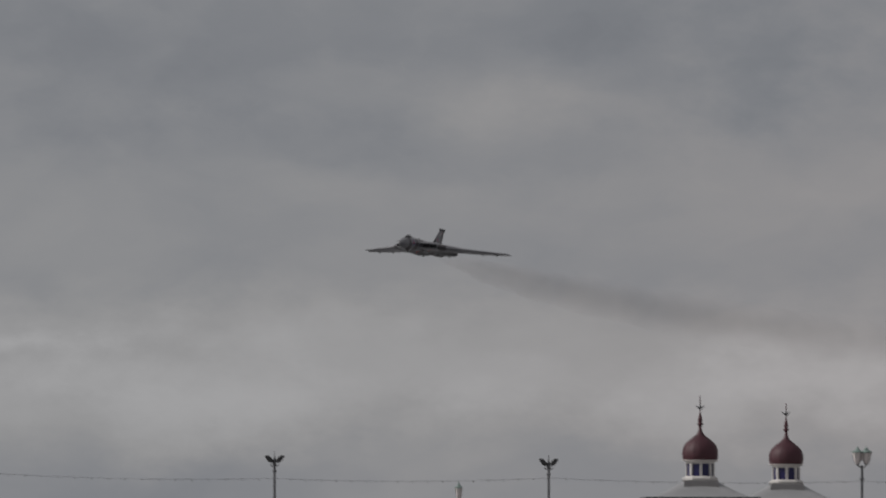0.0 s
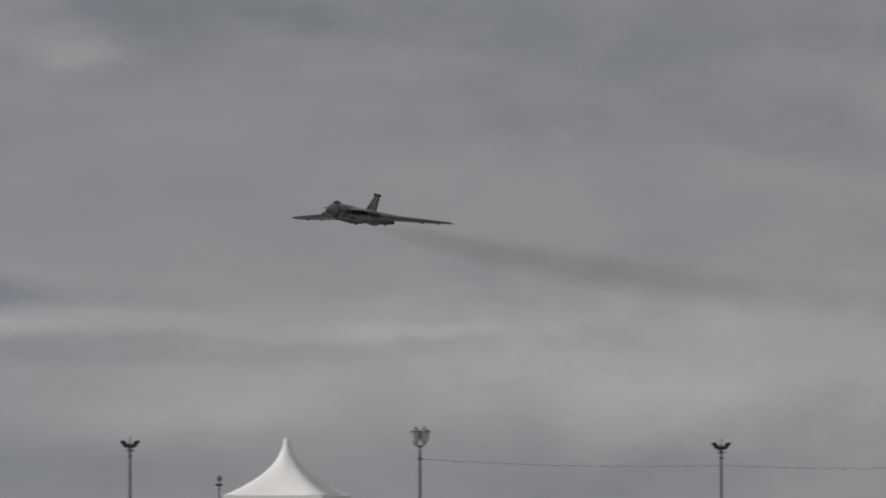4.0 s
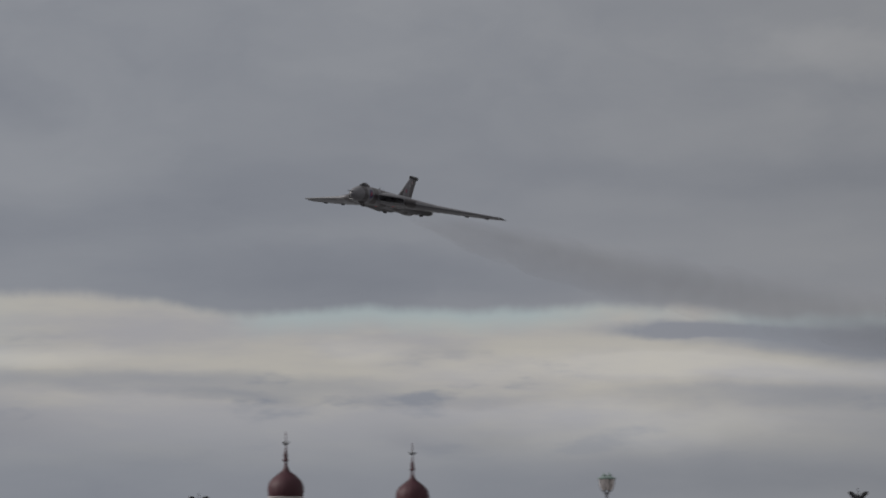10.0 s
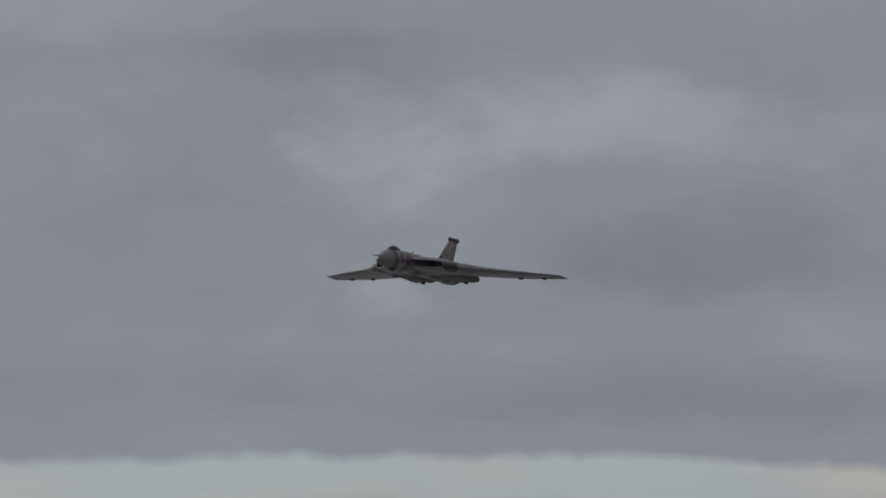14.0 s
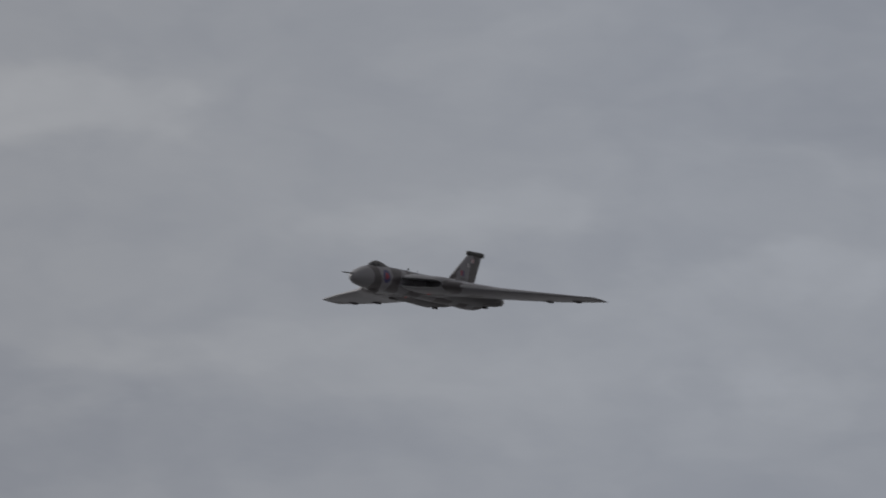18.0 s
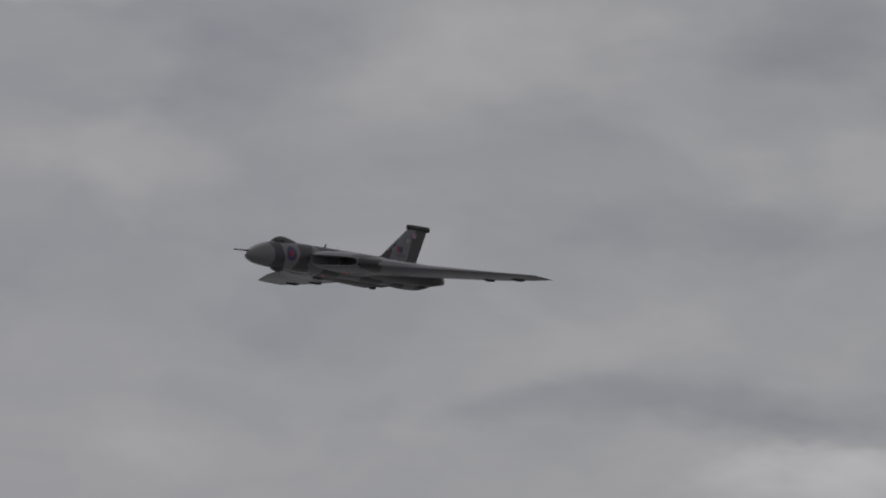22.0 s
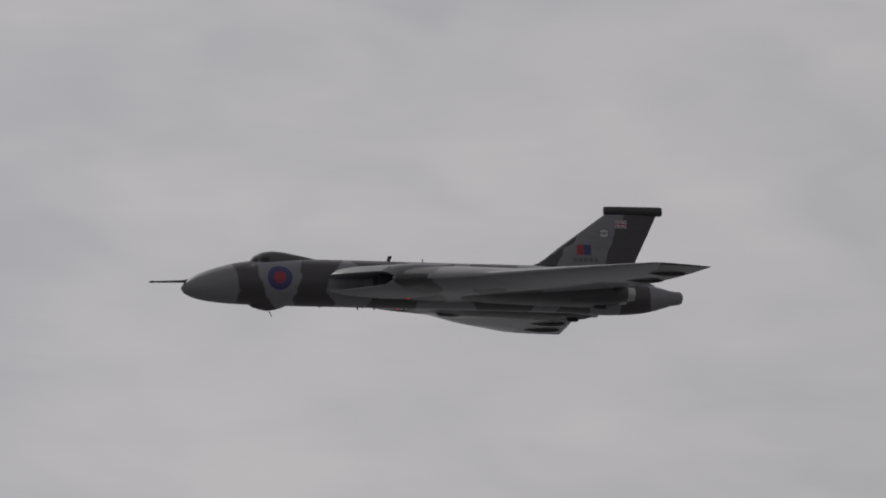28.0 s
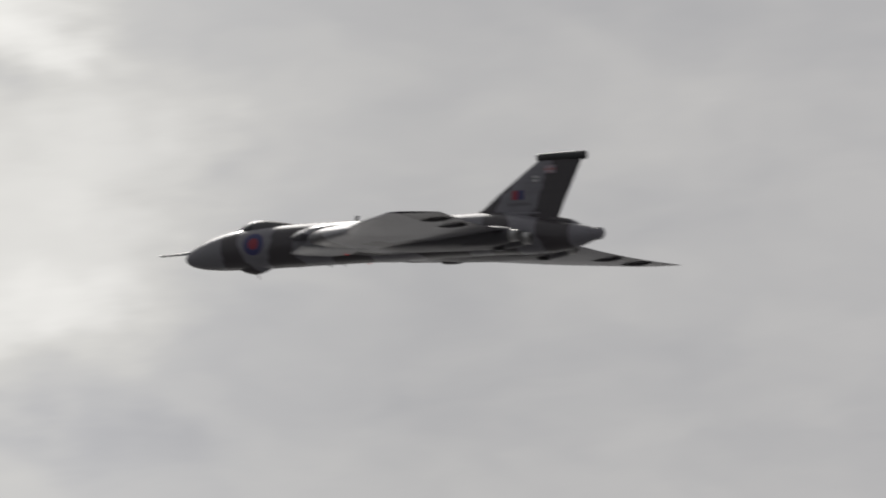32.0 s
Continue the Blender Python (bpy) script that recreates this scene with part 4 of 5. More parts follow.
def build_bomber():
    jet = thing("delta_wing_bomber", "grey and dark green camouflaged delta-wing jet bomber in flight", "aeroplane")
    ring = [2 * math.pi * i / 40 for i in range(40)]
    # fuselage in three pieces: radome, body, tail cone
    bm = bmesh.new()
    loft(bm, [[fuse(s, a) for a in ring] for s in (0.0, 0.04, 0.12, 0.25, 0.5, 0.8, 1.2, 1.7, 2.3, 3.0)])
    part("radome", bm, RADOME, jet, "smooth grey nose radome")
    bm = bmesh.new()
    loft(bm, [[fuse(s, a) for a in ring] for s in [3.004] + steps(3.5, 24.5, 24) + [25.2, 26.0, 26.9]])
    body = part("fuselage", bm, BODY, jet, "camouflaged fuselage")
    bm = bmesh.new()
    loft(bm, [[fuse(s, a) for a in ring] for s in (26.904, 27.5, 28.0, 28.4, 28.8, 29.1, 29.4, 29.7, 30.0, 30.25, 30.38, 30.44, 30.46)])
    part("tail_cone", bm, BODY, jet, "grey bulged tail cone")
    bm = bmesh.new()
    loft(bm, [[(15 - s, 0.20 * k * math.cos(a), 0.62 + (0.30 * k) * math.sin(a) - (s - 27) * 0.16) for a in ring[::2]] for s, k in ((26.2, 0.1), (26.6, 0.8), (27.4, 1.0), (28.2, 0.8), (28.8, 0.1))])
    part("parachute_fairing", bm, BODY, jet)
    # spine in front of the fin
    bm = bmesh.new()
    loft(bm, [[(15 - s, w * math.cos(a), 1.22 + h * math.sin(a)) for a in ring[::2]] for s, w, h in ((13.5, 0.1, 0.05), (15.5, 0.42, 0.22), (19.0, 0.45, 0.26), (23.0, 0.4, 0.24), (26.0, 0.15, 0.1))])
    part("spine", bm, BODY, jet)
    # canopy
    bm = bmesh.new()
    top = [(3.6, 0.92), (4.0, 1.36), (4.45, 1.72), (4.9, 1.92), (5.4, 2.0), (6.1, 1.96), (7.0, 1.80), (8.0, 1.60), (8.8, 1.45)]
    wide = [(3.6, 0.2), (4.0, 0.55), (4.5, 0.74), (5.45, 0.80), (7.0, 0.66), (8.8, 0.2)]
    rings = []
    for s in (3.6, 3.78, 4.0, 4.22, 4.45, 4.9, 5.45, 6.1, 7.0, 8.0, 8.8):
        t, w = spline(top, s), spline(wide, s)
        rings.append([(15 - s, w * math.cos(a) * (1 - 0.12 * max(0, math.sin(a))), 0.8 + (t - 0.8) * max(-0.2, math.sin(a))) for a in ring[::2]])
    loft(bm, rings)
    canopy = part("canopy", bm, SOOTY, jet, "dark painted domed cockpit canopy")

    def canopy_pane(s0, s1, a0, a1):
        bm = bmesh.new()
        grid = []
        for s in steps(s0, s1, 4):
            t, w = spline(top, s), spline(wide, s)
            grid.append([(15 - s, (w + 0.012) * math.cos(a) * (1 - 0.12 * math.sin(a)), 0.8 + (t - 0.788) * math.sin(a)) for a in steps(a0, a1, 5)])
        loft(bm, grid, caps=False, closed=False)
        return bm
    for a0, a1 in ((20, 50), (54, 86), (94, 126), (130, 160)):
        part("windscreen_pane", canopy_pane(3.92, 4.5, radians(a0), radians(a1)), PILOT_GLASS, canopy, "dark windscreen pane")
    for a0, a1 in ((26, 44), (136, 154)):
        part("side_window", canopy_pane(4.72, 5.2, radians(a0), radians(a1)), PILOT_GLASS, canopy, "small dark side window")
    # blister under the nose
    bm = bmesh.new()
    loft(bm, [[(15 - s, 0.62 * k * math.cos(a), -0.86 + (0.68 * k) * math.sin(a)) for a in ring[::2]] for s, k in ((3.8, 0.15), (4.2, 0.62), (4.7, 0.88), (5.2, 1.0), (5.7, 0.86), (6.2, 0.6), (6.8, 0.2))])
    blister = part("aiming_blister", bm, BODY, jet, "rounded window blister under the nose")
    bm = bmesh.new()
    box(bm, 15 - 4.75, 15 - 4.35, -0.28, 0.28, -1.33, -1.21, 0.03)
    part("blister_pane", bm, PILOT_GLASS, blister, smooth=False)
    # refuelling probe
    bm = bmesh.new()
    tube(bm, [(15 - s, 0, z) for s, z in ((1.2, 0.28), (0.5, 0.16), (0.0, 0.12), (-1.6, 0.07), (-1.75, 0.07), (-1.92, 0.06))], [0.16, 0.11, 0.075, 0.055, 0.075, 0.03], 10)
    part("refuelling_probe", bm, BARE, jet, "slim dark refuelling probe")
    # wings
    section = [0, 0.002, 0.008, 0.02, 0.04, 0.07, 0.12, 0.18, 0.26, 0.36, 0.46, 0.56, 0.66, 0.76, 0.86]
    rear = [0.862, 0.90, 0.94, 0.975, 1.0]
    for side in (1, -1):
        ys = [1.0, 1.6, 2.4, 3.4, 4.35, 4.55, 4.75, 5.6, 6.8, 8.0, 8.3, 8.6, 9.6, 11.0, 12.3, 12.6, 12.9, 14.0, 15.2, 16.2, 16.6, 16.75]
        wing = part("wing", wing_panel(side, ys, section), WING, jet, "camouflaged delta wing")
        part("rear_fairing", wing_panel(side, [1.0, 2.5, 4.0, 5.18], rear), WING, wing)
        for y0, y1 in ((5.2, 7.9), (7.93, 10.6), (10.63, 13.4), (13.43, 16.2)):
            part("elevon", wing_panel(side, steps(y0, y1, 3), rear), WING, wing)
        part("wing_tip", wing_panel(side, [16.22, 16.5, 16.75], rear), WING, wing)
        # intake: swept mouth with lips
        lips = [(0.0, 0.46), (0.03, 0.50), (0.42, 0.76), (0.9, 0.90), (2.0, 1.0), (3.6, 1.02), (3.6, -0.92), (2.4, -0.94), (0.9, -0.80), (0.1, -0.66), (0.0, -0.55), (0.12, -0.47), (2.6, -0.42), (2.6, 0.34), (0.12, 0.38)]
        mouth = ((1.22, 9.0, 0.4), (1.36, 8.65, 0.75), (1.6, 8.62, 0.94), (1.9, 8.82, 1.0), (2.6, 9.45, 0.98), (3.7, 10.4, 0.93), (4.4, 11.02, 0.84), (4.65, 11.28, 0.64), (4.74, 11.45, 0.38))
        bm = bmesh.new()
        loft(bm, [[(15 - s0 - ds * (1.2 if k > 0.8 else 0.8), side * y, 0.02 + h * k) for ds, h in lips] for y, s0, k in mouth])
        intake = part("intake", bm, PANEL, wing, "swept engine air intake")
        # block filling the duct, coloured dark for the shade deep in the mouth
        bm = bmesh.new()
        loft(bm, [[(15 - s0 - ds, side * y, 0.02 + h * k) for ds, h in ((d, 0.37), (3.1, 0.35), (3.1, -0.41), (d, -0.46))] for y, s0, d, k in ((1.6, 8.62, 2.6, 0.94), (3.0, 9.80, 2.2, 0.96), (4.42, 11.04, 0.9, 0.83))])
        part("intake_duct", bm, BAY, intake, "inside of the intake, its shade painted dark", smooth=False)
        # thin pale tube added as the highlight line of the lower lip
        bm = bmesh.new()
        tube(bm, [(15 - s0 + 0.015, side * y, 0.02 - 0.55 * k) for y, s0, k in mouth[2:7]], 0.045, 8)
        part("lower_lip", bm, LIP, intake, "pale lower lip, its highlight put into the colour")
        bm = bmesh.new()
        loft(bm, [[(15 - s0 - ds, side * y, 0.02 + h * k + 0.012) for ds, h in ((-0.03, 0.44), (0.0, 0.485), (0.12, 0.57), (0.26, 0.66), (0.40, 0.745), (0.52, 0.795), (0.5, 0.72), (0.2, 0.50))] for y, s0, k in mouth[2:7]])
        part("upper_lip", bm, PANEL, intake, "worn grey upper lip")
        bm = bmesh.new()
        box(bm, 15 - 13.0, 15 - 11.2, side * 2.95 - 0.04, side * 2.95 + 0.04, -0.48, 0.45, 0.02)
        part("splitter", bm, BAY, intake, smooth=False)
        # leading edge outboard of the intake: a paler strip painted in as its highlight
        bm = bmesh.new()
        loft(bm, [[(p[0] + 0.01, p[1], p[2] + q) for p, q in [(wing_point(y, u, side, True), 0.012) for u in (0.0, 0.001, 0.003, 0.006, 0.009)] + [(wing_point(y, u, side, False), -0.004) for u in (0.002, 0.0)]] for y in (6.1, 6.8, 8.0, 8.3, 8.6, 9.6, 11.0, 12.3, 12.6, 12.9, 14.0, 15.2, 16.2)])
        part("leading_edge", bm, EDGE, wing, "pale strip for the highlight on the wing leading edge")
        # engine bay bulging under the wing, over both engines; underside shade is in its colour
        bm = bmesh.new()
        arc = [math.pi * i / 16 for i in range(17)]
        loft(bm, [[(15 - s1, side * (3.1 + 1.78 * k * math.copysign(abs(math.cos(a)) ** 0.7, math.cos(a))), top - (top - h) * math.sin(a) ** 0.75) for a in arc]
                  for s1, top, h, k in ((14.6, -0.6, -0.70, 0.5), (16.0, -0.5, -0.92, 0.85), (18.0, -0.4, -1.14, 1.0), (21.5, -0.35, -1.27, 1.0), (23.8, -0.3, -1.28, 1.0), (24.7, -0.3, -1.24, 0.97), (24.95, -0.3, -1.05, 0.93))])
        part("engine_bay", bm, BAY, wing, "bulged engine bay doors with underside shade in their colour")
        for y in (2.25, 4.05):
            bm = bmesh.new()
            lathe(bm, [(0.40, -0.6), (0.43, 0.0), (0.41, 0.6), (0.39, 1.05), (0.35, 1.07), (0.33, 0.5), (0.02, 0.35)], 20)
            bm.transform(Matrix.Translation((15 - 25.3, side * y, -0.66)) @ Matrix.Rotation(radians(-90), 4, "Y"))
            pipe = part("jet_pipe", bm, STEEL, wing, "bare metal jet pipe")
            # black disc closing the pipe
            bm = bmesh.new()
            lathe(bm, [(0.32, 0.5), (0.32, 0.56), (0.02, 0.57)], 20)
            bm.transform(Matrix.Translation((15 - 25.3, side * y, -0.66)) @ Matrix.Rotation(radians(-90), 4, "Y"))
            part("nozzle_throat", bm, DARK, pipe)
            bm = bmesh.new()
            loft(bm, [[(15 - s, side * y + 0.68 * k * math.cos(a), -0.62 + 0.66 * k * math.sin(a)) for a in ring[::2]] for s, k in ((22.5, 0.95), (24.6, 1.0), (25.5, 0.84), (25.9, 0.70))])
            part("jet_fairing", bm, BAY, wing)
        bm = bmesh.new()
        box(bm, 15 - 24.9, 15 - 24.2, side * 3.1 - 0.22, side * 3.1 + 0.22, -1.45, -0.9, 0.06)
        part("outlet", bm, DIELECTRIC, wing, smooth=False)
        # control rod fairings under the trailing edge
        for y in (10.7, 13.9):
            chord = line(TRAIL_EDGE, y) - line(LEAD_EDGE, y)
            bx, by, bz = wing_point(y, 1 - 1.35 / chord, side, False)
            bm = bmesh.new()
            loft(bm, [[(bx + 0.72 * dx, by + 0.16 * k * math.cos(a), bz - 0.03 + 0.15 * k * math.sin(a)) for a in ring[::4]] for dx, k in ((1.6, 0.08), (1.1, 0.5), (0.5, 0.9), (-0.1, 1.0), (-0.7, 0.85), (-1.2, 0.45), (-1.5, 0.08))])
            part("control_fairing", bm, SOOTY, wing, "dark streamlined fairing")
    # fin, rudder and cap
    def fin_ring(z, s0, s1, thick, u0=0.0, u1=1.0):
        us = [u0 + (u1 - u0) * k for k in (0, 0.01, 0.04, 0.1, 0.2, 0.35, 0.5, 0.7, 0.85, 1.0)]
        return [(15 - s0 - (s1 - s0) * u, thick * foil(u) * 0.5 + 0.006, z) for u in us] + [(15 - s0 - (s1 - s0) * u, -thick * foil(u) * 0.5 - 0.006, z) for u in reversed(us)]
    heights = ((0.7, 20.6, 27.12, 0.56), (1.3, 20.9, 27.38, 0.56), (1.45, 21.25, 27.45, 0.55), (1.6, 21.65, 27.52, 0.54), (1.85, 22.05, 27.63, 0.52), (2.15, 22.42, 27.77, 0.5), (2.5, 22.85, 27.94, 0.46), (3.6, 24.40, 28.47, 0.36), (4.55, 25.74, 28.91, 0.3))
    bm = bmesh.new()
    loft(bm, [fin_ring(z, a, b, th, 0, 0.72) for z, a, b, th in heights])
    fin = part("fin", bm, FIN, jet, "tall swept tail fin")
    bm = bmesh.new()
    loft(bm, [fin_ring(z, a, b, th, 0.7203, 1.0) for z, a, b, th in heights])
    part("rudder", bm, FIN, fin, "dark green rudder")
    # paler strip that draws the highlight down the fin's front edge
    bm = bmesh.new()
    loft(bm, [[(15 - a - (b - a) * u + 0.012, q * (th * foil(u) * 0.5 + 0.012), z) for u, q in ((0.035, 1), (0.01, 1), (0.002, 1), (0.0, 0), (0.002, -1), (0.01, -1), (0.035, -1))] for z, a, b, th in heights[5:]], closed=True)
    part("fin_leading_edge", bm, EDGE, fin, "pale strip for the highlight on the fin leading edge")
    bm = bmesh.new()
    cap = ((25.68, 0.05, 4.80, 0.12), (25.72, 0.14, 4.79, 0.23), (25.85, 0.18, 4.78, 0.26), (26.4, 0.2, 4.78, 0.27), (28.6, 0.2, 4.78, 0.27), (29.12, 0.19, 4.77, 0.28), (29.24, 0.16, 4.76, 0.25), (29.28, 0.05, 4.76, 0.12))
    loft(bm, [[(15 - s, w * math.cos(a), z + h * math.sin(a)) for a in ring[::2]] for s, w, z, h in cap])
    part("fin_cap", bm, DIELECTRIC, fin, "black fin-tip fairing")
    # markings
    for side in (1, -1):
        for name, r, material, out in (("roundel_ring", 0.74, BLUE, 0.010), ("roundel_centre", 0.37, RED, 0.018)):
            bm = bmesh.new()
            rows = []
            for k in steps(0.02, 1, 6):
                row = []
                for i in range(28):
                    b = 2 * math.pi * i / 28
                    s, arc = 5.66 + r * k * math.cos(b), r * k * math.sin(b)
                    angle = 0.12 + arc / 1.34
                    p = fuse(s, angle, out)
                    row.append((p[0], side * p[1], p[2]))
                rows.append(row)
            loft(bm, rows)
            part(name, bm, material, body, "blue insignia ring" if material == BLUE else "red insignia centre")

        def plate(name, s0, s1, z0, z1, material, out, label=""):
            bm = bmesh.new()
            grid = []
            for s in steps(s0, s1, 6):
                row = []
                for z in steps(z0, z1, 3):
                    for (za, aa, ba, ta), (zb, ab, bb, tb) in zip(heights, heights[1:]):
                        if za <= z <= zb:
                            k = (z - za) / (zb - za)
                            a_, b_, t_ = aa + (ab - aa) * k, ba + (bb - ba) * k, ta + (tb - ta) * k
                    row.append((15 - s, side * (t_ * foil((s - a_) / (b_ - a_)) * 0.5 + 0.006 + out), z))
                grid.append(row)
            loft(bm, grid, caps=False, closed=False)
            part(name, bm, material, fin, label)
        plate("fin_flash_red", 23.98, 24.40, 2.12, 2.72, RED, 0.012, "red half of the fin flash")
        plate("fin_flash_blue", 24.40, 24.84, 2.12, 2.72, BLUE, 0.012, "blue half of the fin flash")
        # cross badge in four arms round a dark centre
        for s0, s1, z0, z1 in ((25.45, 25.62, 3.26, 3.38), (25.45, 25.62, 3.46, 3.58), (25.72, 25.89, 3.26, 3.38), (25.72, 25.89, 3.46, 3.58), (25.60, 25.74, 3.20, 3.30), (25.60, 25.74, 3.54, 3.64)):
            plate("badge_arm", s0, s1, z0, z1, WHITE, 0.012, "white arm of a small badge")
        # national flag: dark field, pale border of the cross, red cross, pale quarters
        plate("flag_field", 26.28, 27.08, 3.72, 4.24, FADED, 0.010, "faded flag field")
        plate("flag_cross", 26.28, 27.08, 3.90, 4.06, WHITE, 0.014)
        plate("flag_cross", 26.60, 26.76, 3.72, 4.24, WHITE, 0.014)
        plate("flag_cross", 26.28, 27.08, 3.94, 4.02, RED, 0.018)
        plate("flag_cross", 26.645, 26.715, 3.72, 4.24, RED, 0.018)
        for s0, z0 in ((26.33, 3.75), (26.47, 3.82), (26.92, 3.75), (26.78, 3.82), (26.33, 4.15), (26.47, 4.08), (26.92, 4.15), (26.78, 4.08)):
            plate("flag_saltire", s0, s0 + 0.12, z0, z0 + 0.06, WHITE, 0.013)
        for i in range(5):
            plate("serial_bar", 23.75 + i * 0.32, 23.98 + i * 0.32, 1.72, 1.92, SERIAL, 0.010)
    # aerials and small things on the skin
    bm = bmesh.new()
    loft(bm, [[(15 - s, -0.03, z), (15 - s - 0.22, -0.03, z), (15 - s - 0.22, 0.03, z), (15 - s, 0.03, z)] for s, z in ((12.35, 1.3), (12.55, 1.85))])
    part("blade_aerial", bm, DIELECTRIC, jet, smooth=False)
    bm = bmesh.new()
    tube(bm, [(15 - 14.65, 0, 1.3), (15 - 14.62, 0, 1.72)], 0.03, 6)
    part("whip_aerial", bm, DIELECTRIC, jet)
    for s, h in ((8.3, 0.05), (10.6, 0.12), (11.6, 0.10), (13.4, 0.06)):
        bm = bmesh.new()
        loft(bm, [[(15 - s, -0.02, z), (15 - s - 0.09, -0.02, z), (15 - s - 0.09, 0.02, z), (15 - s, 0.02, z)] for z in (-1.2, -1.24 - h)])
        part("belly_aerial", bm, DIELECTRIC, jet, smooth=False)
    bm = bmesh.new()
    tube(bm, [(15 - 5.3, 0, -1.55), (15 - 5.45, 0, -1.85)], 0.025, 6)
    part("pitot_mast", bm, BARE, jet)
    # scoop of the auxiliary power unit under the starboard wing
    bm = bmesh.new()
    loft(bm, [[(15 - s, -4.2 + 0.34 * k * math.copysign(abs(math.cos(a)) ** 0.5, math.cos(a)), -0.8 + drop * math.copysign(abs(math.sin(a)) ** 0.5, math.sin(a))) for a in ring[::2]] for s, k, drop in ((16.6, 0.8, 0.24), (16.7, 1.0, 0.33), (17.6, 1.0, 0.36), (18.0, 0.85, 0.30), (18.3, 0.5, 0.15))])
    part("power_unit_scoop", bm, SOOTY, jet, "dark air scoop under the starboard wing")
    for s, y, z, m, says in ((10.9, 0.3, -1.21, LIP, "small pale lamp fairing"), (13.2, -0.5, -1.20, BEACON, "small glowing red belly beacon"), (13.1, 2.4, -0.90, BEACON, "small glowing red wing-root beacon")):
        bm = bmesh.new()
        lathe(bm, [(0.018, -0.08), (0.035, -0.065), (0.046, -0.02), (0.046, 0.05)], 10, (15 - s, y, z - 0.02))
        part("beacon", bm, m, jet, says)
    return jet


bomber = build_bomber()


def build_smoke():
    """Exhaust trail in lengths joined end to end: x back along the trail from the jet pipes."""
    trail = thing("exhaust_smoke_trail", "thin brown-grey jet exhaust smoke drifting down behind the bomber", "smoke")
    total, pieces, rings, around = 560.0, 12, 8, 24
    for i in range(pieces):
        bm = bmesh.new()
        uv = bm.loops.layers.uv.new("along")
        rows, marks = [], {}
        for k in range(rings + 1):
            f = (i + k / rings) / pieces
            x = total * f ** 1.4
            sink = 6.0 * (1 - math.exp(-x / 90)) + x * 0.023
            wide = 0.7 + 4.1 * (1 - math.exp(-x / 60)) + x * 0.006
            row = []
            for a in range(around):
                b = 2 * math.pi * a / around
                w = 1 + 0.25 * noise.noise(Vector((x * 0.07, math.cos(b) * 1.5, math.sin(b) * 1.5)))
                vert = bm.verts.new((-x, wide * 1.5 * w * math.cos(b), -sink + wide * w * math.sin(b)))
                marks[vert] = (f, 0.5 + 0.5 * math.sin(b))
                row.append(vert)
            rows.append(row)
        for a, b in zip(rows, rows[1:]):
            for k in range(around):
                face = bm.faces.new((a[k], a[(k + 1) % around], b[(k + 1) % around], b[k]))
                for loop in face.loops:
                    loop[uv].uv = marks[loop.vert]
        part("smoke_length", bm, SMOKE, trail).visible_shadow = False
    return trail


smoke = build_smoke()

# ------------------------------------------------------------------ what moves

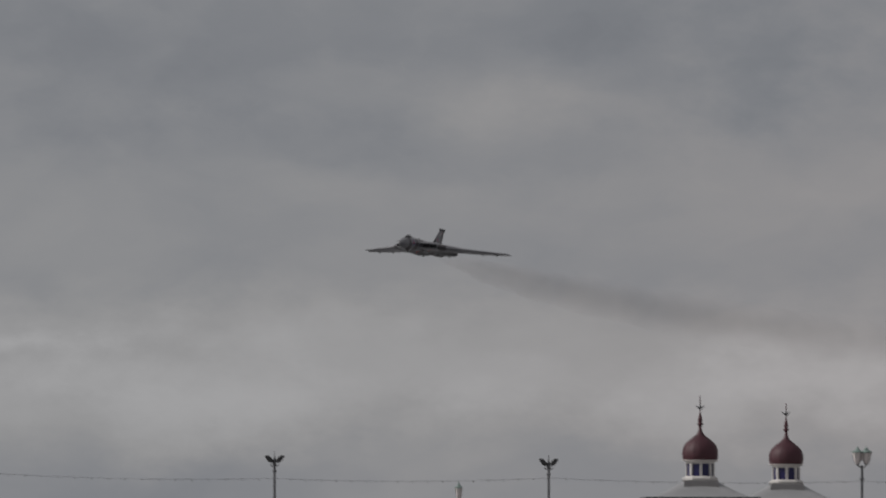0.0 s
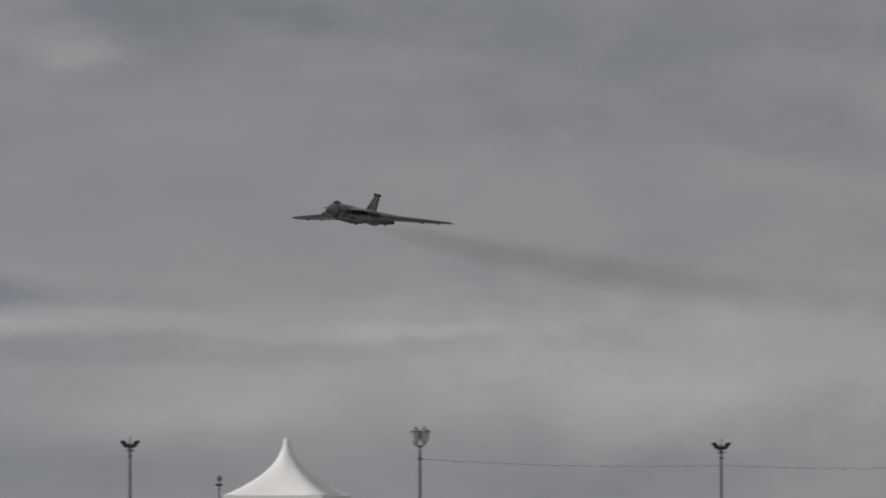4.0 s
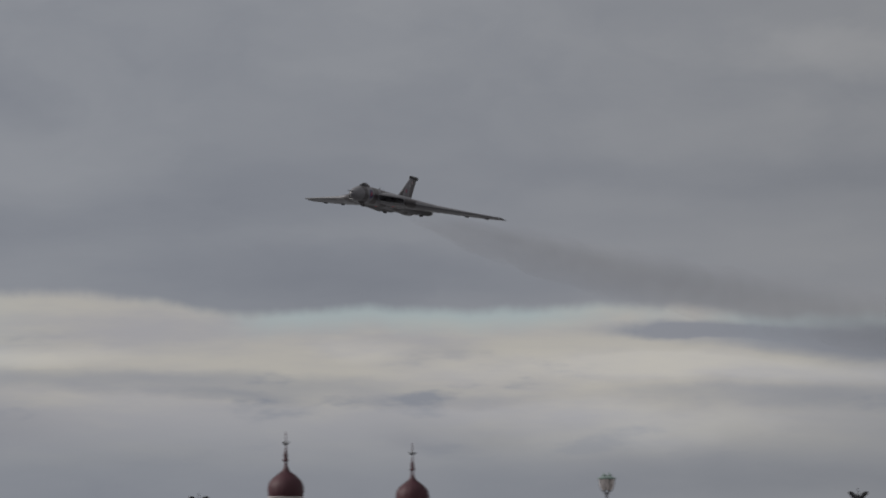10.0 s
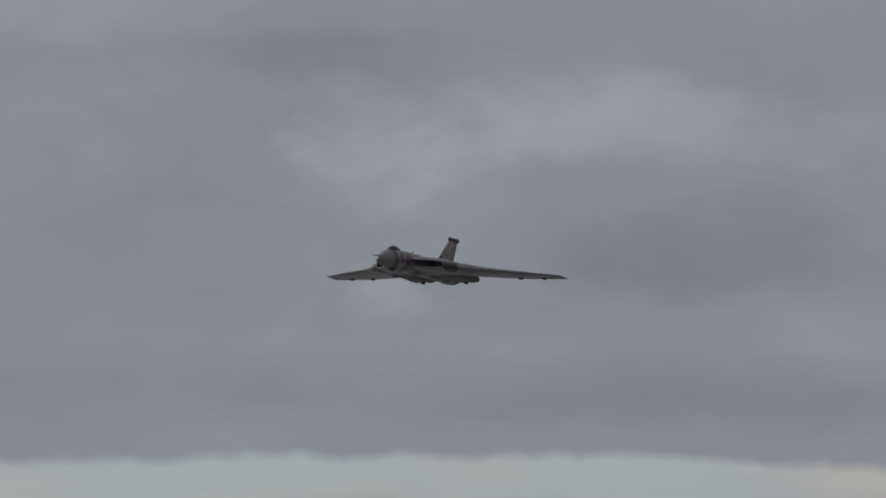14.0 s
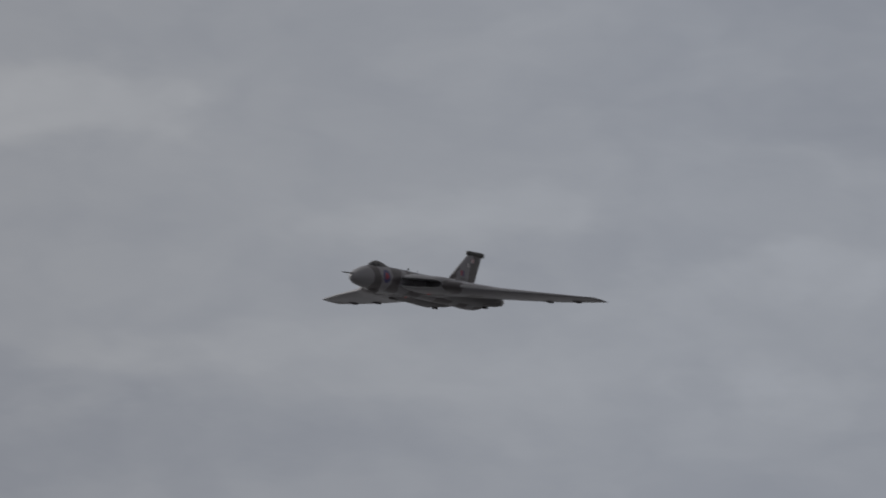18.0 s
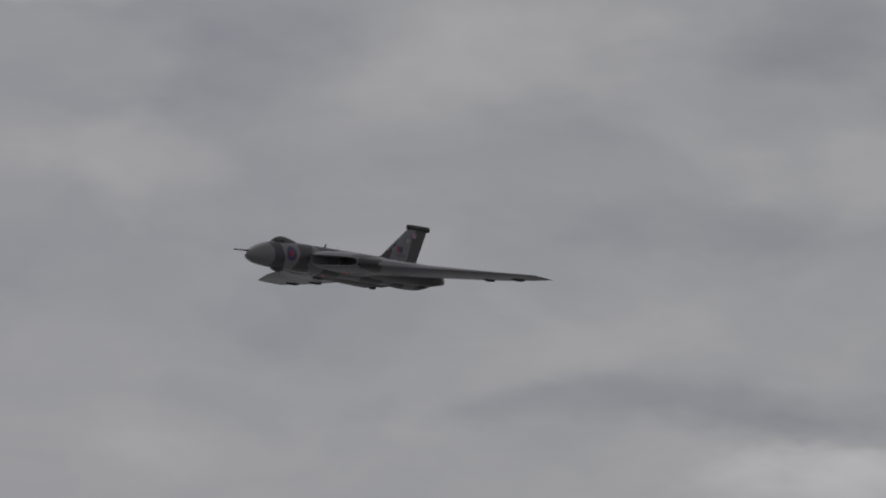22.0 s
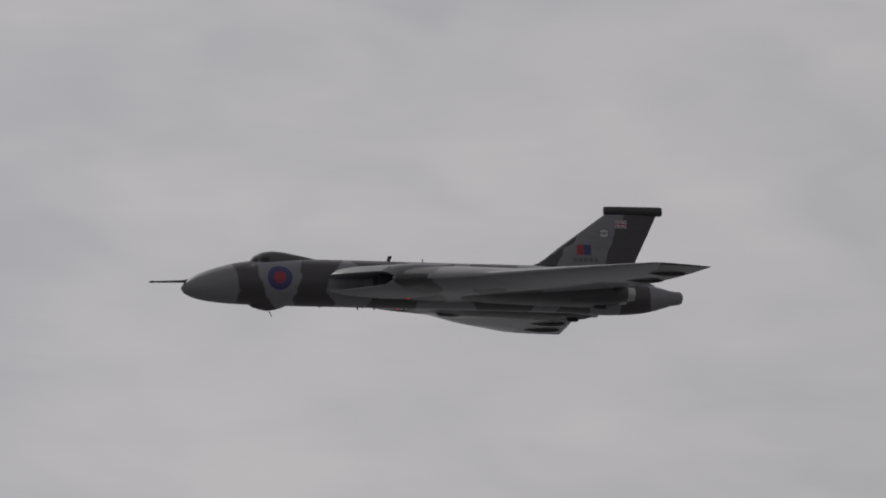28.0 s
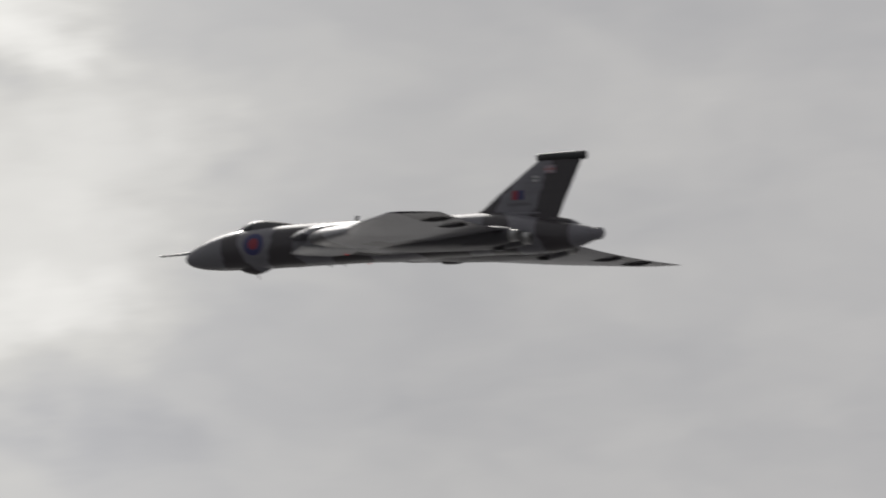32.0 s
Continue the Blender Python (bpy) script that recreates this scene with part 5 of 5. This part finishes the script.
# seconds, place and turn (degrees) of the bomber
FLIGHT_ROWS = [
    (0, -4.6, 3147.2, 72.6, -2, -3.4, -109.5), (0.5, -17.8, 3099.9, 71.8, -1.9, -3.7, -109.6),
    (1, -29.9, 3052.7, 70.9, -1.7, -4, -109.6), (1.5, -42.8, 3005.4, 70.6, -0.7, -3.7, -109.3),
    (2, -54.7, 2959.5, 70, 0.2, -3.3, -109), (2.5, -67.9, 2921.7, 69.7, 0.4, -3.4, -108.9),
    (3, -80.4, 2884.7, 69.7, 0.5, -3.6, -109), (3.5, -93.7, 2843.4, 69.3, -0.5, -3.4, -108.9),
    (4, -106.3, 2801.6, 68.8, -2.2, -3.2, -108.8), (4.5, -120.6, 2759.3, 68.6, -3.6, -3.3, -108.7),
    (5, -133.92, 2716.8, 68.63, -5, -3.3, -108.8), (5.5, -146.23, 2673.9, 68.64, -6.4, -3.5, -109.1),
    (6, -157.83, 2630.4, 68.45, -7.6, -3.6, -109.3), (6.5, -169.22, 2586.3, 68.14, -8.5, -3.7, -109.4),
    (7, -180.29, 2541.3, 67.52, -9, -3.9, -109.2), (7.5, -191.98, 2493.9, 67.10, -9.3, -3.9, -108.6),
    (8, -202.05, 2446.0, 66.58, -9.4, -3.9, -107.8), (8.5, -212.73, 2397.6, 66.66, -9.1, -3.8, -106.8),
    (9, -221.81, 2348.9, 66.13, -8.53, -3.6, -106.1), (9.5, -231.98, 2299.3, 66.11, -7.45, -3.7, -104.8),
    (10, -240.26, 2250.4, 66.19, -5.97, -3.8, -103.9), (10.5, -250.14, 2208.1, 66.87, -4.50, -4.2, -103.5),
    (11, -258.82, 2164.7, 67.55, -2.88, -4.5, -103.3), (11.5, -266.59, 2108.6, 67.02, -1.05, -3.7, -102.5),
    (12, -274.87, 2051.6, 66.79, 0.38, -2.9, -101.7), (12.5, -283.84, 2002.0, 67.77, 1.00, -3.1, -101.8),
    (13, -293.12, 1954.4, 68.65, 1.40, -3.4, -101.9), (13.5, -303.00, 1910.8, 69.83, 0.40, -3.4, -101.9),
    (14, -312.98, 1867.4, 70.31, -0.50, -3.4, -101.8), (14.5, -322.16, 1818.7, 70.99, -0.50, -3.4, -102.1),
    (15, -331.43, 1767.3, 71.66, -0.40, -3.4, -102.7), (15.5, -341.01, 1714.9, 72.34, -0.30, -3.3, -103.5),
    (16, -351.28, 1663.3, 72.92, -0.10, -3.2, -104.1), (16.5, -362.46, 1614.0, 73.59, 0.20, -3.2, -104.2),
    (17, -374.44, 1568.2, 74.37, 0.60, -3.3, -103.9), (17.5, -385.42, 1517.8, 75.25, 0.00, -3.2, -104),
    (18, -398.29, 1474.1, 76.23, -1.00, -3, -103.7), (18.5, -417.48, 1452.2, 79.03, -2.20, -2.8, -103.6),
    (19, -439.38, 1437.3, 81.82, -2.90, -2.9, -103.6), (19.5, -466.28, 1436.2, 85.82, -2.90, -3.1, -103.5),
    (20, -492.27, 1430.7, 88.43, -2.90, -3.4, -103.4), (20.5, -515.57, 1415.0, 90.22, -2.57, -3.3, -103.4),
    (21, -534.95, 1386.3, 91.51, -2.13, -3.1, -103.6), (21.5, -545.43, 1332.7, 92.09, -1.70, -2.7, -103.5),
    (22, -549.90, 1264.4, 92.56, -1.47, -2.2, -103.7), (22.5, -555.97, 1200.4, 92.83, -1.33, -1.9, -103.6),
    (23, -561.54, 1135.6, 93.01, -1.10, -1.7, -103.7), (23.5, -566.40, 1069.8, 93.38, -0.47, -1.4, -104.3),
    (24, -570.77, 1003.6, 93.75, 0.35, -1, -104.7), (24.5, -574.14, 935.8, 93.83, 0.58, -0.2, -105.1),
    (25, -579.41, 871.7, 93.80, 1.00, 0.2, -105.7), (25.5, -586.68, 810.7, 93.48, 1.42, 0.2, -106.5),
    (26, -596.25, 751.4, 93.06, 1.35, 0.3, -107.7), (26.5, -607.93, 693.9, 93.24, 1.47, 0.1, -109.7),
    (27, -617.80, 634.2, 93.52, 1.28, 0.2, -111.3), (27.5, -627.97, 574.9, 93.81, 1.00, 0.3, -112.8),
    (28, -640.84, 518.6, 93.97, 0.72, 0.6, -114.2), (28.5, -659.52, 467.1, 94.33, 0.43, 0.8, -115.6),
    (29, -681.00, 417.3, 94.88, 0.15, 0.5, -116.9), (29.5, -708.67, 371.0, 96.08, 0.24, 0.9, -118.6),
    (30, -735.15, 323.9, 97.19, 0.12, 1.3, -121.1), (30.3, -750.94, 295.7, 97.89, 0.18, 1.2, -122.4),
    (30.5, -761.93, 277.2, 98.49, 0.31, 1.2, -123.8), (30.6, -767.53, 268.0, 98.69, 0.33, 1.2, -124.4),
    (30.9, -785.01, 241.0, 99.49, 0.18, 1, -125.9), (31, -791.11, 232.1, 99.70, 0.2, 0.9, -126),
    (31.2, -806.10, 215.2, 100.30, 0.2, 0.8, -126.3), (31.5, -836.59, 191.6, 101.21, 0.2, 0.6, -127),
    (31.6, -847.79, 184.0, 101.52, 0.2, 0.6, -127.1), (32, -890.77, 152.4, 102.93, 0.2, 0.5, -127.8),
]


def motions():
    walk(bomber, [(t, pose(x, y, z, rx, ry, rz)) for t, x, y, z, rx, ry, rz in FLIGHT_ROWS])
    # the trail leaves the jet pipes until the throttles are closed, then hangs in the air and settles
    rows = []
    for t, x, y, z, rx, ry, rz in FLIGHT_ROWS:
        if t <= 11.0:
            dip = spline([(0.0, -0.4), (2.0, 0.35), (4.0, 0.3), (9.0, -0.5), (11.0, -0.5)], t)
            rows.append((t, Matrix.Translation((x, y, z)) @ Matrix.Rotation(radians(rz), 4, "Z") @ Matrix.Translation((-10.0, 0, -1.6)) @ Matrix.Rotation(radians(dip), 4, "Y")))
    last = rows[-1][1]
    rows += [(t, Matrix.Translation((0, 0, -fall)) @ last) for t, fall in ((11.25, 0.6), (12.0, 4.0), (13.0, 7.0), (16.0, 12.0), (32.0, 16.0))]
    walk(smoke, rows)


motions()
